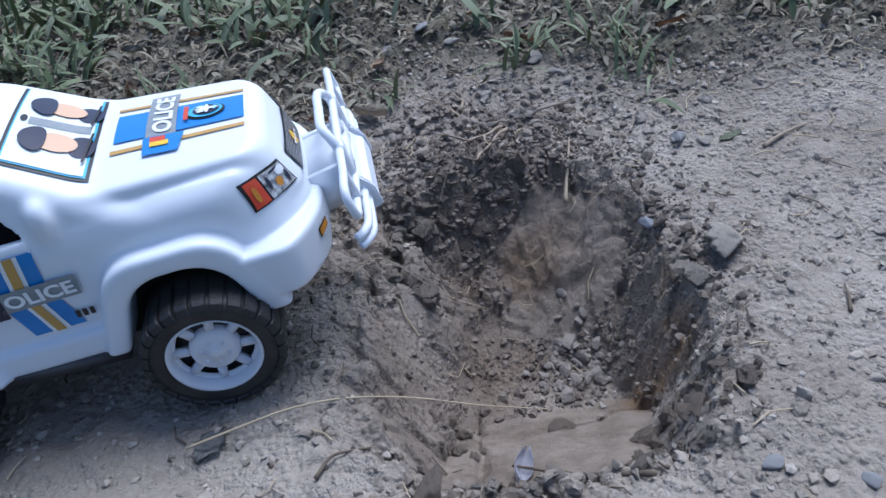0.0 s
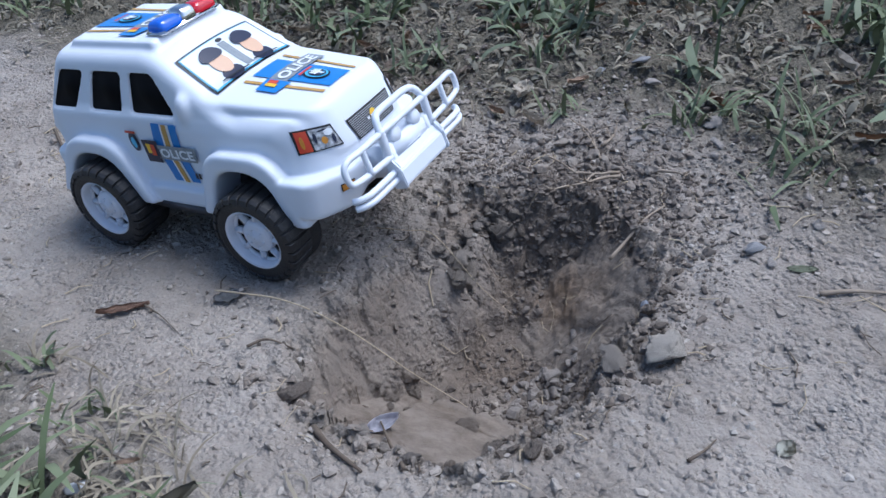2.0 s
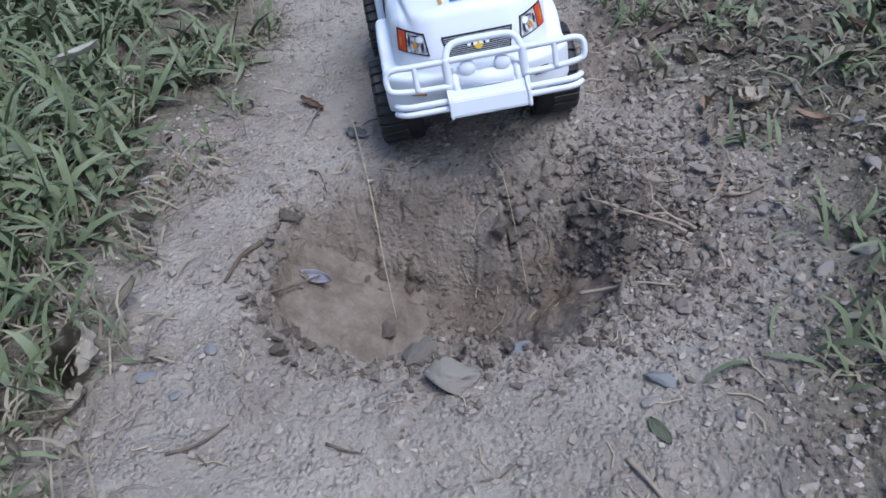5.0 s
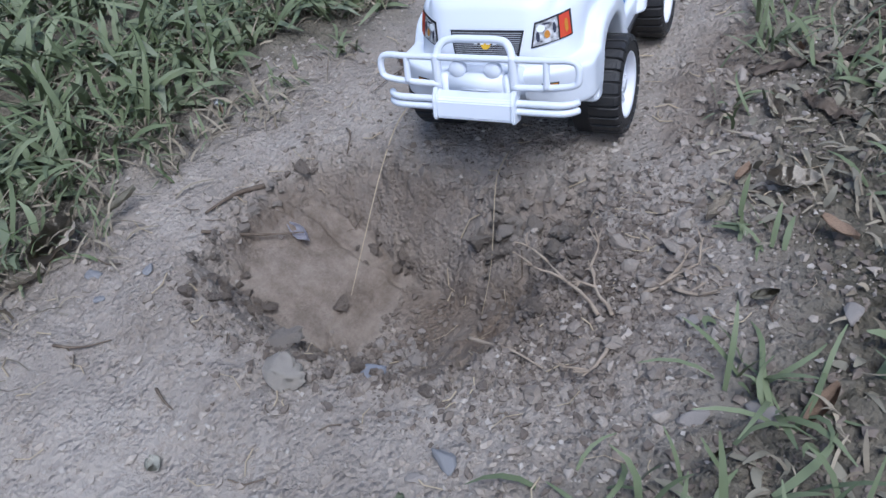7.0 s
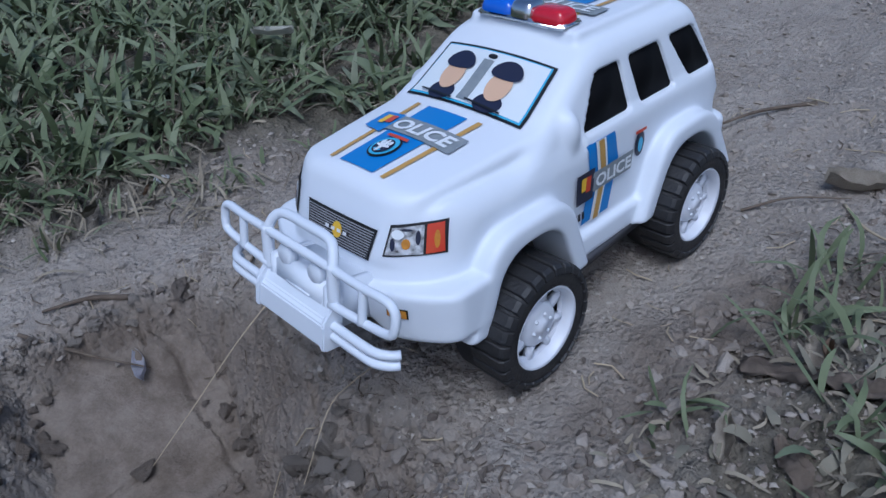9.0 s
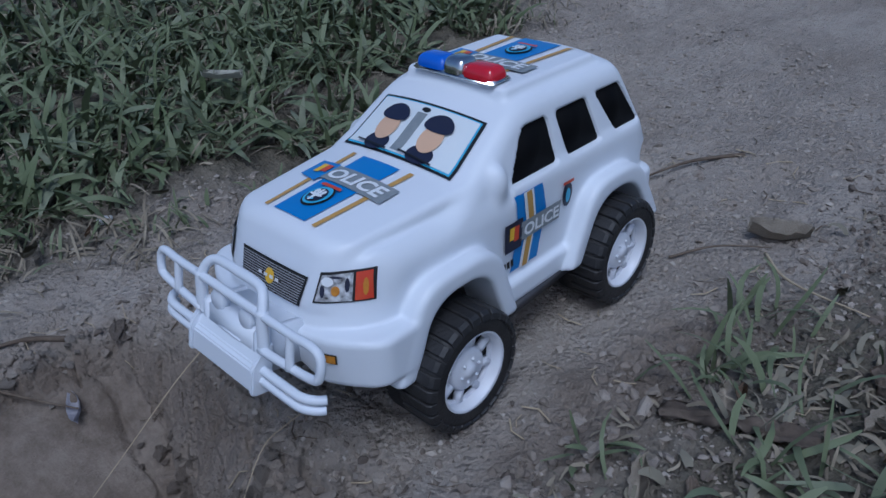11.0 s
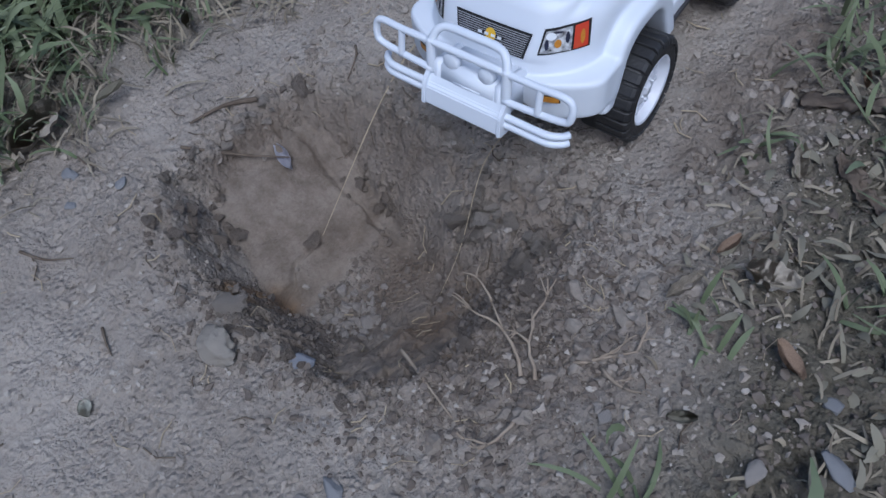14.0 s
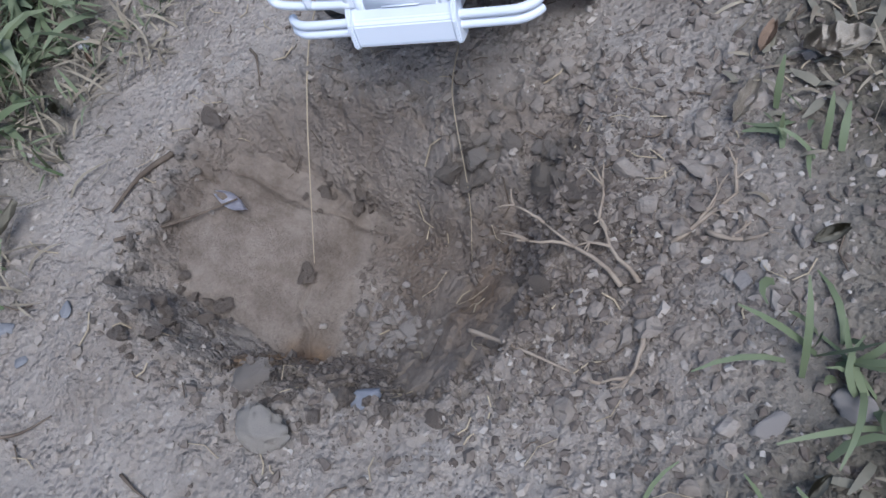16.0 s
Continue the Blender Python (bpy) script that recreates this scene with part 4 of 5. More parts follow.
    part("step_rib", mesh_of("step_rib", *box(X - 0.003, X + 0.0008, -0.010, 0.010, 0.0255, 0.0275, 0.0008), BAR_WHITE), guard)
    part("mount", mesh_of("mount", *box(0.046, X, -0.019, 0.019, 0.022, 0.036, 0.0015), BAR_WHITE), guard)
    for s in (-1, 1):
        part("bracket", mesh_of("bracket", *box(0.046, X, s * 0.0205 - 0.0030, s * 0.0205 + 0.0030, 0.014, 0.036, 0.0012), BAR_WHITE), guard)
    put_tube = lambda name, pts, r: part(name, mesh_of(name, *tube(smooth_path(pts, 5), r, 10), BAR_WHITE), guard)
    for s in (-1, 1):
        put_tube("upright", [(X - 0.002, s * 0.0250, 0.027), (X - 0.001, s * 0.0250, 0.033), (X - 0.0005, s * 0.0250, 0.040), (X, s * 0.0250, 0.0480)], [0.0029] * 16)
        put_tube("side_loop", [(X, s * 0.020, 0.0460), (X, s * 0.045, 0.0460), (X - 0.0005, s * 0.0590, 0.0462), (X - 0.001, s * 0.0640, 0.0430), (X - 0.001, s * 0.0645, 0.0355),
                               (X - 0.001, s * 0.0610, 0.0315), (X - 0.001, s * 0.045, 0.0295), (X, s * 0.024, 0.0290)], 0.0021)
        put_tube("post", [(X, s * 0.0455, 0.0465), (X, s * 0.0455, 0.038), (X, s * 0.0455, 0.0290)], 0.0020)
        for z, r in ((0.0195, 0.0022), (0.0145, 0.0022)):
            put_tube("lower_bar", [(X, s * 0.022, z), (X, s * 0.045, z), (X - 0.0008, s * 0.0540, z), (X - 0.004, s * 0.0595, z + 0.0003), (X - 0.0075, s * 0.0620, z + 0.0006)], r)
        v, f = lathe([(0.0001, 0.0002), (0.0044, 0.0002), (0.0052, -0.0008), (0.0054, -0.004), (0.0001, -0.0042)], 24)
        v = [np.array((X + q[1], s * 0.0115 + q[0], 0.0385 + q[2])) for q in v]
        part("round_lamp", mesh_of("round_lamp", v, f, BAR_WHITE), guard, "round white dummy spot lamp")
    put_tube("hoop", [(X, -0.0250, 0.0455), (X - 0.002, -0.0225, 0.0525), (X - 0.004, -0.0165, 0.0560), (X - 0.004, 0.0, 0.0565), (X - 0.004, 0.0165, 0.0560), (X - 0.002, 0.0225, 0.0525), (X, 0.0250, 0.0455)], 0.0024)
    put_tube("cross_bar", [(X, -0.026, 0.0460), (X, 0.0, 0.0460), (X, 0.026, 0.0460)], 0.0022)
    # the bar is clipped on a little high and leans back
    guard.matrix_basis = pose(X + 0.0063, 0.0027, 0.0338, 0.5, -11.5, -2.0) @ Matrix.Diagonal((1, 1.02, 1, 1)) @ Matrix.Translation((-X, 0, -0.025))
    # wheels
    tyre_me, lug_me, rim_me, axle_me = wheel_meshes()
    for x, z in ((-0.005, -0.0045), (-0.1475, 0.0005)):
        for s in (1, -1):
            w = part("wheel", axle_me, car, "chunky black wheel with a white rim")
            w.matrix_basis = pose(x, s * 0.0600, z, 0, 17 * s + 900 * x, 0 if s > 0 else 180)
            part("tyre", tyre_me, w, "black rubber tyre with blocky tread")
            part("rim", rim_me, w, "white plastic rim")
            for k in range(26):
                part("tread_lug", lug_me, w).matrix_basis = pose(0, 0, 0, 0, 360 * k / 26, 0)
    return car


CAR_POSE = pose(-0.084, 0.4865, 0.0325, 2.0, -3.3, 3.2)
toy_car()


# ---- loose things on the ground ----
chance = random.Random(11)


def rock_mesh(name, seed, mat, detail=2, flat=0.6, rough=0.28):
    """A broken lump of unit size, flattened and chipped."""
    bm = bmesh.new()
    bmesh.ops.create_icosphere(bm, subdivisions=detail, radius=1)
    r = random.Random(seed)
    cuts = [(Vector((r.gauss(0, 1), r.gauss(0, 1), r.gauss(0, 1))).normalized(), r.uniform(0.45, 0.85)) for _ in range(11)]
    for v in bm.verts:
        p = v.co.copy()
        p *= 1 + rough * noise.noise(p * 1.4 + Vector((seed * 3.7, 0, 0))) + rough * 0.55 * noise.noise(p * 3.5 + Vector((0, seed, 0))) + rough * 0.4 * noise.noise(p * 8 + Vector((0, 0, seed)))
        for n, d in cuts:
            over = p.dot(n) - d
            if over > 0:
                p -= n * over * 0.92
        v.co = (p.x, p.y * 0.85, p.z * flat)
    return bm_mesh(name, bm, mat, smooth=mat not in (CLOD, CLOD_DARK, WALL_CLOD, PEBBLE))


def lay(name, me, x, y, size, label, category, group="", turn=None, sink=0.25, tilt=12, lift=0.0):
    """Sets a shared mesh on the ground, sunk in a little."""
    ob = new(name, me)
    turn = chance.uniform(0, 360) if turn is None else turn
    sx, sy, sz = (size, size, size) if isinstance(size, float) else size
    z = height(x, y) + sz * (0.5 - sink) + lift
    ob.matrix_world = pose(x, y, z, chance.uniform(-tilt, tilt), chance.uniform(-tilt, tilt), turn) @ Matrix.Diagonal((sx, sy, sz, 1))
    return tagged(ob, label, category, group)


# stones with a look of their own
big = rock_mesh("stone", 14, STONE_PALE, 4, 0.55, 0.6)
lay("stone", big, 0.182, 0.448, (0.0165, 0.0145, 0.0160), "pale crusty lump of dried earth on the rim of the hole", "stone", turn=80, sink=0.2, tilt=5)
smooth_stone = rock_mesh("stone", 8, material("blue_pebble", (0.20, 0.21, 0.24), 0.7, var=0.6, scale=90, second=(0.15, 0.155, 0.175), bump=0.3), 3, 0.6, 0.15)
pale_pebble = rock_mesh("stone", 12, material("white_pebble", (0.56, 0.57, 0.58), 0.7, var=0.5, scale=80, second=(0.42, 0.42, 0.42), bump=0.2), 3, 0.65, 0.15)
lay("stone", smooth_stone, 0.158, 0.489, (0.0095, 0.008, 0.0075), "blue-grey pebble on the rim of the hole", "stone")
lay("stone", pale_pebble, -0.042, 0.229, (0.0085, 0.0070, 0.0065), "whitish pebble at the edge of the grass", "stone")
for x, y, s, lab in ((0.202, 0.559, 0.0115, "flat blue-grey stone on bare earth"), (0.214, 0.548, 0.0085, "flat grey stone on bare earth"),
                     (0.139, 0.690, 0.0125, "flat grey stone beside the grass"), (0.079, 0.717, 0.0105, "rounded grey stone among leaf litter"),
                     (0.061, 0.745, 0.0120, "blue-grey stone among leaf litter"), (0.092, 0.647, 0.0085, "grey stone on dug earth"),
                     (0.199, 0.556, 0.0070, "grey pebble on bare earth"), (0.148, 0.662, 0.0105, "pale flat stone beside a grass tuft"),
                     (0.139, 0.307, 0.0070, "pale blue pebble on bare earth"), (0.155, 0.272, 0.0085, "blue-grey pebble beside the grass"),
                     (0.170, 0.292, 0.0065, "blue-grey pebble on bare earth"), (0.029, 0.731, 0.0080, "glassy blue-grey pebble among litter")):
    me = rock_mesh("stone", int(s * 1e5) + int(y * 100), STONE_BLUE if "blue" in lab else STONE_GREY, 3, 0.5, 0.35)
    lay("stone", me, x, y, (0.85 * s, s * 0.62, s * 0.5), lab, "stone", "pebbles on the path")

clods = [rock_mesh("soil_clod", 20 + k, CLOD, 3, 0.75, 0.75) for k in range(6)]
dark_clods = [rock_mesh("soil_clod", 40 + k, CLOD_DARK, 3, 0.75, 0.75) for k in range(6)]
wall_clods = [rock_mesh("soil_clod", 80 + k, WALL_CLOD, 3, 0.7, 0.8) for k in range(5)]
pebbles = [rock_mesh("pebble", 60 + k, PEBBLE, 2, 0.7, 0.45) for k in range(5)]


def heap(name, meshes, n, cx, cy, rx, ry, small, large, label, category, group, seed):
    r = random.Random(seed)
    for _ in range(n):
        u, v = r.gauss(0, 0.5), r.gauss(0, 0.5)
        s = small * (large / small) ** (r.random() ** 2)
        lay(name, r.choice(meshes), cx + rx * u, cy + ry * v, (s, s * r.uniform(0.7, 1), s * r.uniform(0.6, 1)), label, category, group, sink=0.2, tilt=30)


def strewn(name, meshes, spots, label, seed):
    """Small lumps over several stretches of earth, in one mesh; a spot is count, centre, spread, smallest and largest."""
    r = np.random.default_rng(seed)
    shapes = [(np.array([v.co[:] for v in m.vertices]), np.array([p.vertices[:] for p in m.polygons])) for m in meshes]
    verts, faces, k = [], [], 0
    for n, cx, cy, rx, ry, small, large in spots:
        for _ in range(n):
            x, y = cx + rx * r.normal(0, 0.5), cy + ry * r.normal(0, 0.5)
            s = small * (large / small) ** (r.random() ** 2)
            v, f = shapes[r.integers(len(shapes))]
            turn = np.array(pose(0, 0, 0, r.uniform(-30, 30), r.uniform(-30, 30), r.uniform(0, 360)).to_3x3())
            verts.append((v * (s, s * r.uniform(0.7, 1), s * r.uniform(0.6, 1))) @ turn.T + (x, y, height(x, y) + 0.2 * s))
            faces.append(f + k)
            k += len(v)
    me = bpy.data.meshes.new(name)
    me.from_pydata(np.concatenate(verts).tolist(), [], np.concatenate(faces).tolist())
    me.materials.append(meshes[0].materials[0])
    return tagged(new(name, me), label, "clods", kind="stuff")


heap("pebble", pebbles, 70, 0.098, 0.462, 0.022, 0.028, 0.0028, 0.0085, "small grey stone at the bottom of the hole", "pebble", "stones in the hole", 1)
heap("soil_clod", clods, 16, 0.008, 0.509, 0.010, 0.012, 0.004, 0.0095, "dry grey cracked clod on the brow of the hole", "clod", "clods on the wall", 21)
heap("soil_clod", clods, 12, 0.012, 0.550, 0.010, 0.011, 0.004, 0.0085, "dry grey cracked clod on the brow of the hole", "clod", "clods on the wall", 22)
heap("soil_clod", wall_clods, 20, 0.014, 0.507, 0.014, 0.018, 0.004, 0.014, "crumbly grey-brown clod on the wall of the hole", "clod", "clods on the wall", 2)
heap("soil_clod", wall_clods, 12, 0.020, 0.556, 0.012, 0.014, 0.004, 0.012, "crumbly grey-brown clod above the hole", "clod", "clods on the wall", 3)
heap("soil_clod", dark_clods, 60, 0.070, 0.575, 0.050, 0.030, 0.002, 0.0085, "dark crumbly clod of tossed soil", "clod", "tossed clods", 4)
heap("soil_clod", dark_clods, 20, 0.162, 0.474, 0.012, 0.045, 0.003, 0.0085, "dark crumbly clod on the rim", "clod", "clods on the rim", 5)
heap("soil_clod", dark_clods, 34, 0.128, 0.362, 0.026, 0.024, 0.003, 0.009, "dark crumbly clod on the rim", "clod", "clods on the rim", 6)
heap("soil_clod", clods, 14, 0.035, 0.328, 0.050, 0.010, 0.003, 0.008, "grey-brown clod on the rim", "clod", "clods on the rim", 7)
heap("soil_clod", dark_clods, 16, 0.018, 0.405, 0.016, 0.03, 0.003, 0.009, "dark clod on the clay slope", "clod", "clods on the slope", 13)
heap("soil_clod", wall_clods, 10, 0.10, 0.328, 0.05, 0.008, 0.003, 0.008, "broken clod along the edge of the clay slope", "clod", "clods on the rim", 15)
lay("soil_clod", dark_clods[0], 0.076, 0.402, (0.0085, 0.0075, 0.006), "dark clod stuck to the clay slope", "clod")
lay("soil_clod", dark_clods[1], 0.004, 0.338, (0.012, 0.007, 0.006), "dark flat clod on the rim of the hole", "clod", turn=60)
lay("soil_clod", clods[2], 0.158, 0.432, (0.0105, 0.009, 0.0085), "crumbling clod of the rim", "clod")


small_clods = [rock_mesh("soil_clods", 90 + k, CLOD, 2, 0.7, 0.8) for k in range(5)]
small_dark = [rock_mesh("soil_clods", 100 + k, WALL_CLOD, 2, 0.7, 0.8) for k in range(5)]
strewn("soil_clods", small_clods, ((60, 0.02, 0.645, 0.16, 0.035, 0.002, 0.009), (50, -0.13, 0.625, 0.08, 0.030, 0.002, 0.008), (50, 0.22, 0.62, 0.08, 0.060, 0.002, 0.007),
                                   (40, 0.18, 0.40, 0.06, 0.10, 0.0015, 0.005), (70, -0.02, 0.31, 0.18, 0.035, 0.0015, 0.006), (40, 0.24, 0.50, 0.06, 0.10, 0.0015, 0.005),
                                   (50, -0.40, 0.48, 0.16, 0.12, 0.0015, 0.006)), "grey-brown clods strewn over bare earth", 1)
strewn("soil_clods", small_dark, ((70, -0.15, 0.612, 0.10, 0.030, 0.0015, 0.006), (130, 0.05, 0.610, 0.10, 0.030, 0.002, 0.009), (50, 0.162, 0.49, 0.016, 0.07, 0.002, 0.006), (24, 0.10, 0.325, 0.06, 0.010, 0.002, 0.006),
                                  (40, -0.01, 0.335, 0.03, 0.014, 0.0015, 0.006), (60, -0.02, 0.56, 0.02, 0.04, 0.0015, 0.007)), "darker broken clods strewn round the hole", 2)


def crumbs(name, n, sampler, small, large, mat, label, seed, flat=0.6):
    """Thousands of small lumps in one mesh."""
    r = np.random.default_rng(seed)
    bm = bmesh.new()
    bmesh.ops.create_icosphere(bm, subdivisions=1, radius=1)
    bm.verts.index_update()
    unit = np.array([v.co[:] for v in bm.verts])
    tri = np.array([[v.index for v in f.verts] for f in bm.faces])
    bm.free()
    xy = sampler(r, n)
    n = len(xy)
    z = soil_fields(xy[:, 0], xy[:, 1])[0]
    s = small * (large / small) ** (r.random(n) ** 2.2)
    shape = unit[None] * (1 + 0.42 * r.standard_normal((n, len(unit), 1)).clip(-1.5, 1.5))
    w = r.random(n) * 6.283
    c, d = np.cos(w)[:, None], np.sin(w)[:, None]
    x, y = shape[:, :, 0], shape[:, :, 1] * (0.6 + 0.4 * r.random((n, 1)))
    v = np.stack([(x * c - y * d) * s[:, None] + xy[:, :1], (x * d + y * c) * s[:, None] + xy[:, 1:], shape[:, :, 2] * s[:, None] * flat + (z + s * flat * 0.35)[:, None]], -1)
    faces = (tri[None] + np.arange(n)[:, None, None] * len(unit)).reshape(-1, 3)
    me = bpy.data.meshes.new(name)
    me.vertices.add(n * len(unit))
    me.vertices.foreach_set("co", v.astype(np.float32).ravel())
    me.loops.add(faces.size)
    me.loops.foreach_set("vertex_index", faces.astype(np.int32).ravel())
    me.polygons.add(len(faces))
    me.polygons.foreach_set("loop_start", np.arange(0, faces.size, 3, dtype=np.int32))
    me.materials.append(mat)
    me.polygons.foreach_set("use_smooth", np.zeros(len(faces), dtype=bool))
    me.update(calc_edges=True)
    return tagged(new(name, me), label, "gravel", kind="stuff")


def on_path(r, n):
    p = np.stack([r.uniform(-0.75, 0.45, n), r.uniform(0.2, 0.75, n)], -1)
    keep = (p[:, 1] > edge_low(p[:, 0]) - 0.03) & (p[:, 1] < edge_high(p[:, 0]) + 0.05) & (r.random(n) < 0.35 + 0.65 * (grain(p[:, 0], p[:, 1], 0.05, 41) > 0))
    f = soil_fields(p[:, 0], p[:, 1])
    keep &= (f[2] < 0.3) & (f[1] < 0.45)
    return p[keep]


def on_dug(r, n):
    a = np.stack([r.normal(0.070, 0.045, n), r.normal(0.575, 0.028, n)], -1)
    b = np.stack([r.normal(0.092, 0.022, n), r.normal(0.468, 0.030, n)], -1)
    c = np.stack([r.normal(0.150, 0.022, n), r.normal(0.475, 0.060, n)], -1)
    d = np.stack([r.normal(0.040, 0.060, n), r.normal(0.480, 0.070, n)], -1)
    pick = r.random(n)[:, None]
    p = np.where(pick < 0.66, a, np.where(pick < 0.76, b, np.where(pick < 0.90, c, d)))
    return p[soil_fields(p[:, 0], p[:, 1])[2] < 0.3]


def on_edges(r, n):
    p = np.stack([r.uniform(-0.6, 0.5, n), r.uniform(0.60, 0.85, n)], -1)
    return p[p[:, 1] > edge_high(p[:, 0]) - 0.06 * r.random(n)]


crumbs("gravel", 18000, on_path, 0.0005, 0.0024, GRAVEL, "fine pale grit scattered over trodden earth", 3)
crumbs("soil_crumbs", 9000, on_path, 0.0007, 0.0034, PATH_CRUMB, "grey-brown crumbs of trodden earth on the path", 8, 0.55)
crumbs("soil_crumbs", 7000, on_dug, 0.0006, 0.0032, CRUMB, "dark loose crumbs of freshly dug soil", 4, 0.75)
crumbs("soil_crumbs", 9000, on_edges, 0.0008, 0.0034, CRUMB, "loose grey crumbs among leaf litter", 5, 0.7)


# ---- grass ----
def blade_shapes(roots, tall, wide, seed, lean):
    """Points and quads of curved tapering blades that stand on root points."""
    r = np.random.default_rng(seed)
    n, k = len(roots), 5
    z = soil_fields(roots[:, 0], roots[:, 1])[0]
    h = tall * r.uniform(0.45, 1.25, n)
    w = wide * r.uniform(0.5, 1.3, n)
    a = r.random(n) * 6.283
    lay_over = np.clip(r.normal(lean, 0.35, n), 0.05, 1.6)
    droop = r.uniform(0.1, 0.9, n)
    out = np.zeros((n, k, 2, 3))
    bend = r.normal(0, 0.5, n)
    for i in range(k):
        s = i / (k - 1)
        reach = h * np.sin(lay_over) * s ** 1.1
        up = h * (np.cos(lay_over) * s + 0.55 * np.sin(lay_over) * (s - s * s * (0.9 + 0.4 * droop))) + 0.001
        ang = a + bend * s
        cx, cy = roots[:, 0] + reach * np.cos(ang), roots[:, 1] + reach * np.sin(ang)
        half = w * (0.55 + 1.2 * s - 1.65 * s * s) * 0.5 + 0.00015
        px, py = -np.sin(ang), np.cos(ang)
        roll = 0.5 * np.sin(a * 7)
        for side, q in enumerate((-1, 1)):
            out[:, i, side] = np.stack([cx + q * half * px, cy + q * half * py, z + np.maximum(up, 0.001) + q * half * roll], -1)
    base = np.arange(n)[:, None] * (2 * k) + np.arange(k - 1)[None] * 2
    quads = np.stack([base, base + 1, base + 3, base + 2], -1).reshape(-1, 4)
    return out.reshape(-1, 3), quads


def blades(name, roots, tall, wide, mat, label, seed, lean=0.8, category="grass"):
    """A stretch of blades in one mesh."""
    me = quads_mesh(name, *blade_shapes(roots, tall, wide, seed, lean), mat)
    return tagged(new(name, me), label, category, kind="stuff")


def low_side(n, seed, reach=0.9, fringe=0.0):
    r = np.random.default_rng(seed)
    p = np.stack([r.uniform(-1.6, 0.55, n), 0.30 - reach * r.random(n) ** 1.25], -1)
    inside = edge_low(p[:, 0]) + fringe - p[:, 1]
    clump = grain(p[:, 0], p[:, 1], 0.035, 51) + 0.6 * grain(p[:, 0], p[:, 1], 0.1, 52)
    return p[(inside > 0) & (r.random(n) < np.clip(inside / 0.06, 0.12, 1)) & (clump > 0.06 - 0.36 * np.clip(inside / 0.12, 0, 1))]


def high_side(n, seed, fringe=0.0, sparse=0.0):
    r = np.random.default_rng(seed)
    p = np.stack([r.uniform(-1.3, 0.75, n), 0.62 + 0.75 * r.random(n) ** 1.3], -1)
    inside = p[:, 1] - edge_high(p[:, 0]) + fringe
    clump = grain(p[:, 0], p[:, 1], 0.05, 53) + 0.5 * grain(p[:, 0], p[:, 1], 0.13, 54)
    return p[(inside > 0) & (r.random(n) < np.clip(inside / 0.12, 0.08, 1)) & (clump > 0.22 + sparse - 0.7 * np.clip((inside - 0.05) / 0.12, 0, 1))]


blades("grass", low_side(22000, 1), 0.052, 0.0062, GRASS, "matted dull green grass beside the path", 61, 1.05)
blades("grass", low_side(3600, 7, 0.8, -0.045), 0.050, 0.0105, BROAD, "broad grey-green dusty blades of grass", 67, 1.2)
blades("short_grass", low_side(11000, 2, 0.35, 0.03), 0.020, 0.0022, GRASS, "short thin grass at the edge of the path", 62, 0.8)
blades("dry_grass", low_side(24000, 3, 0.7, 0.05), 0.028, 0.0018, DRY, "dry straw-coloured blades among the grass", 63, 1.25)
blades("grass", high_side(12000, 4, -0.04, 0.1), 0.036, 0.0062, GRASS, "patchy dull green grass beyond the path", 64, 0.85)
blades("grass", high_side(1500, 8, -0.02, 0.0), 0.042, 0.0095, BROAD, "broad grey-green dusty blades of grass", 68, 1.15)
blades("dry_grass", high_side(17000, 5, 0.03, -0.4), 0.015, 0.0020, DRY, "dry grey-brown blades and litter on the earth", 65, 1.35)
blades("leaf_litter", high_side(8000, 9, 0.03, -0.4), 0.016, 0.0050, LEAF_GREEN, "withered grey-green leaf scraps", 66, 1.4, category="leaves")


def tuft(x, y, n, tall, spread, label, seed, wide=0.0036):
    """A tuft whose blades are single parts."""
    r = np.random.default_rng(seed)
    root = np.array((x, y, height(x, y)))
    thing = tagged(new("grass_tuft"), label, "grass tuft")
    thing.matrix_world = Matrix.Translation(root)
    for k in range(n):
        p = np.array([[r.normal(x, spread), r.normal(y, spread)]])
        verts, quads = blade_shapes(p, tall, wide, seed * 100 + k, 0.9)
        part("blade", quads_mesh("blade", verts - root, quads, GRASS), thing)


for k, (x, y, n, tall, spread) in enumerate(((0.120, 0.678, 14, 0.032, 0.010), (0.134, 0.700, 14, 0.036, 0.012), (-0.195, 0.645, 22, 0.040, 0.014), (-0.097, 0.628, 12, 0.028, 0.009),
                                            (-0.245, 0.640, 20, 0.042, 0.014), (-0.150, 0.690, 20, 0.040, 0.016), (0.03, 0.668, 12, 0.026, 0.010), (0.215, 0.640, 18, 0.034, 0.016),
                                            (0.205, 0.690, 22, 0.040, 0.014), (-0.02, 0.745, 20, 0.040, 0.016), (-0.159, 0.285, 14, 0.022, 0.012), (-0.085, 0.262, 14, 0.022, 0.012))):
    tuft(x, y, n, tall, spread, "small tuft of green grass on bare earth", k + 1)


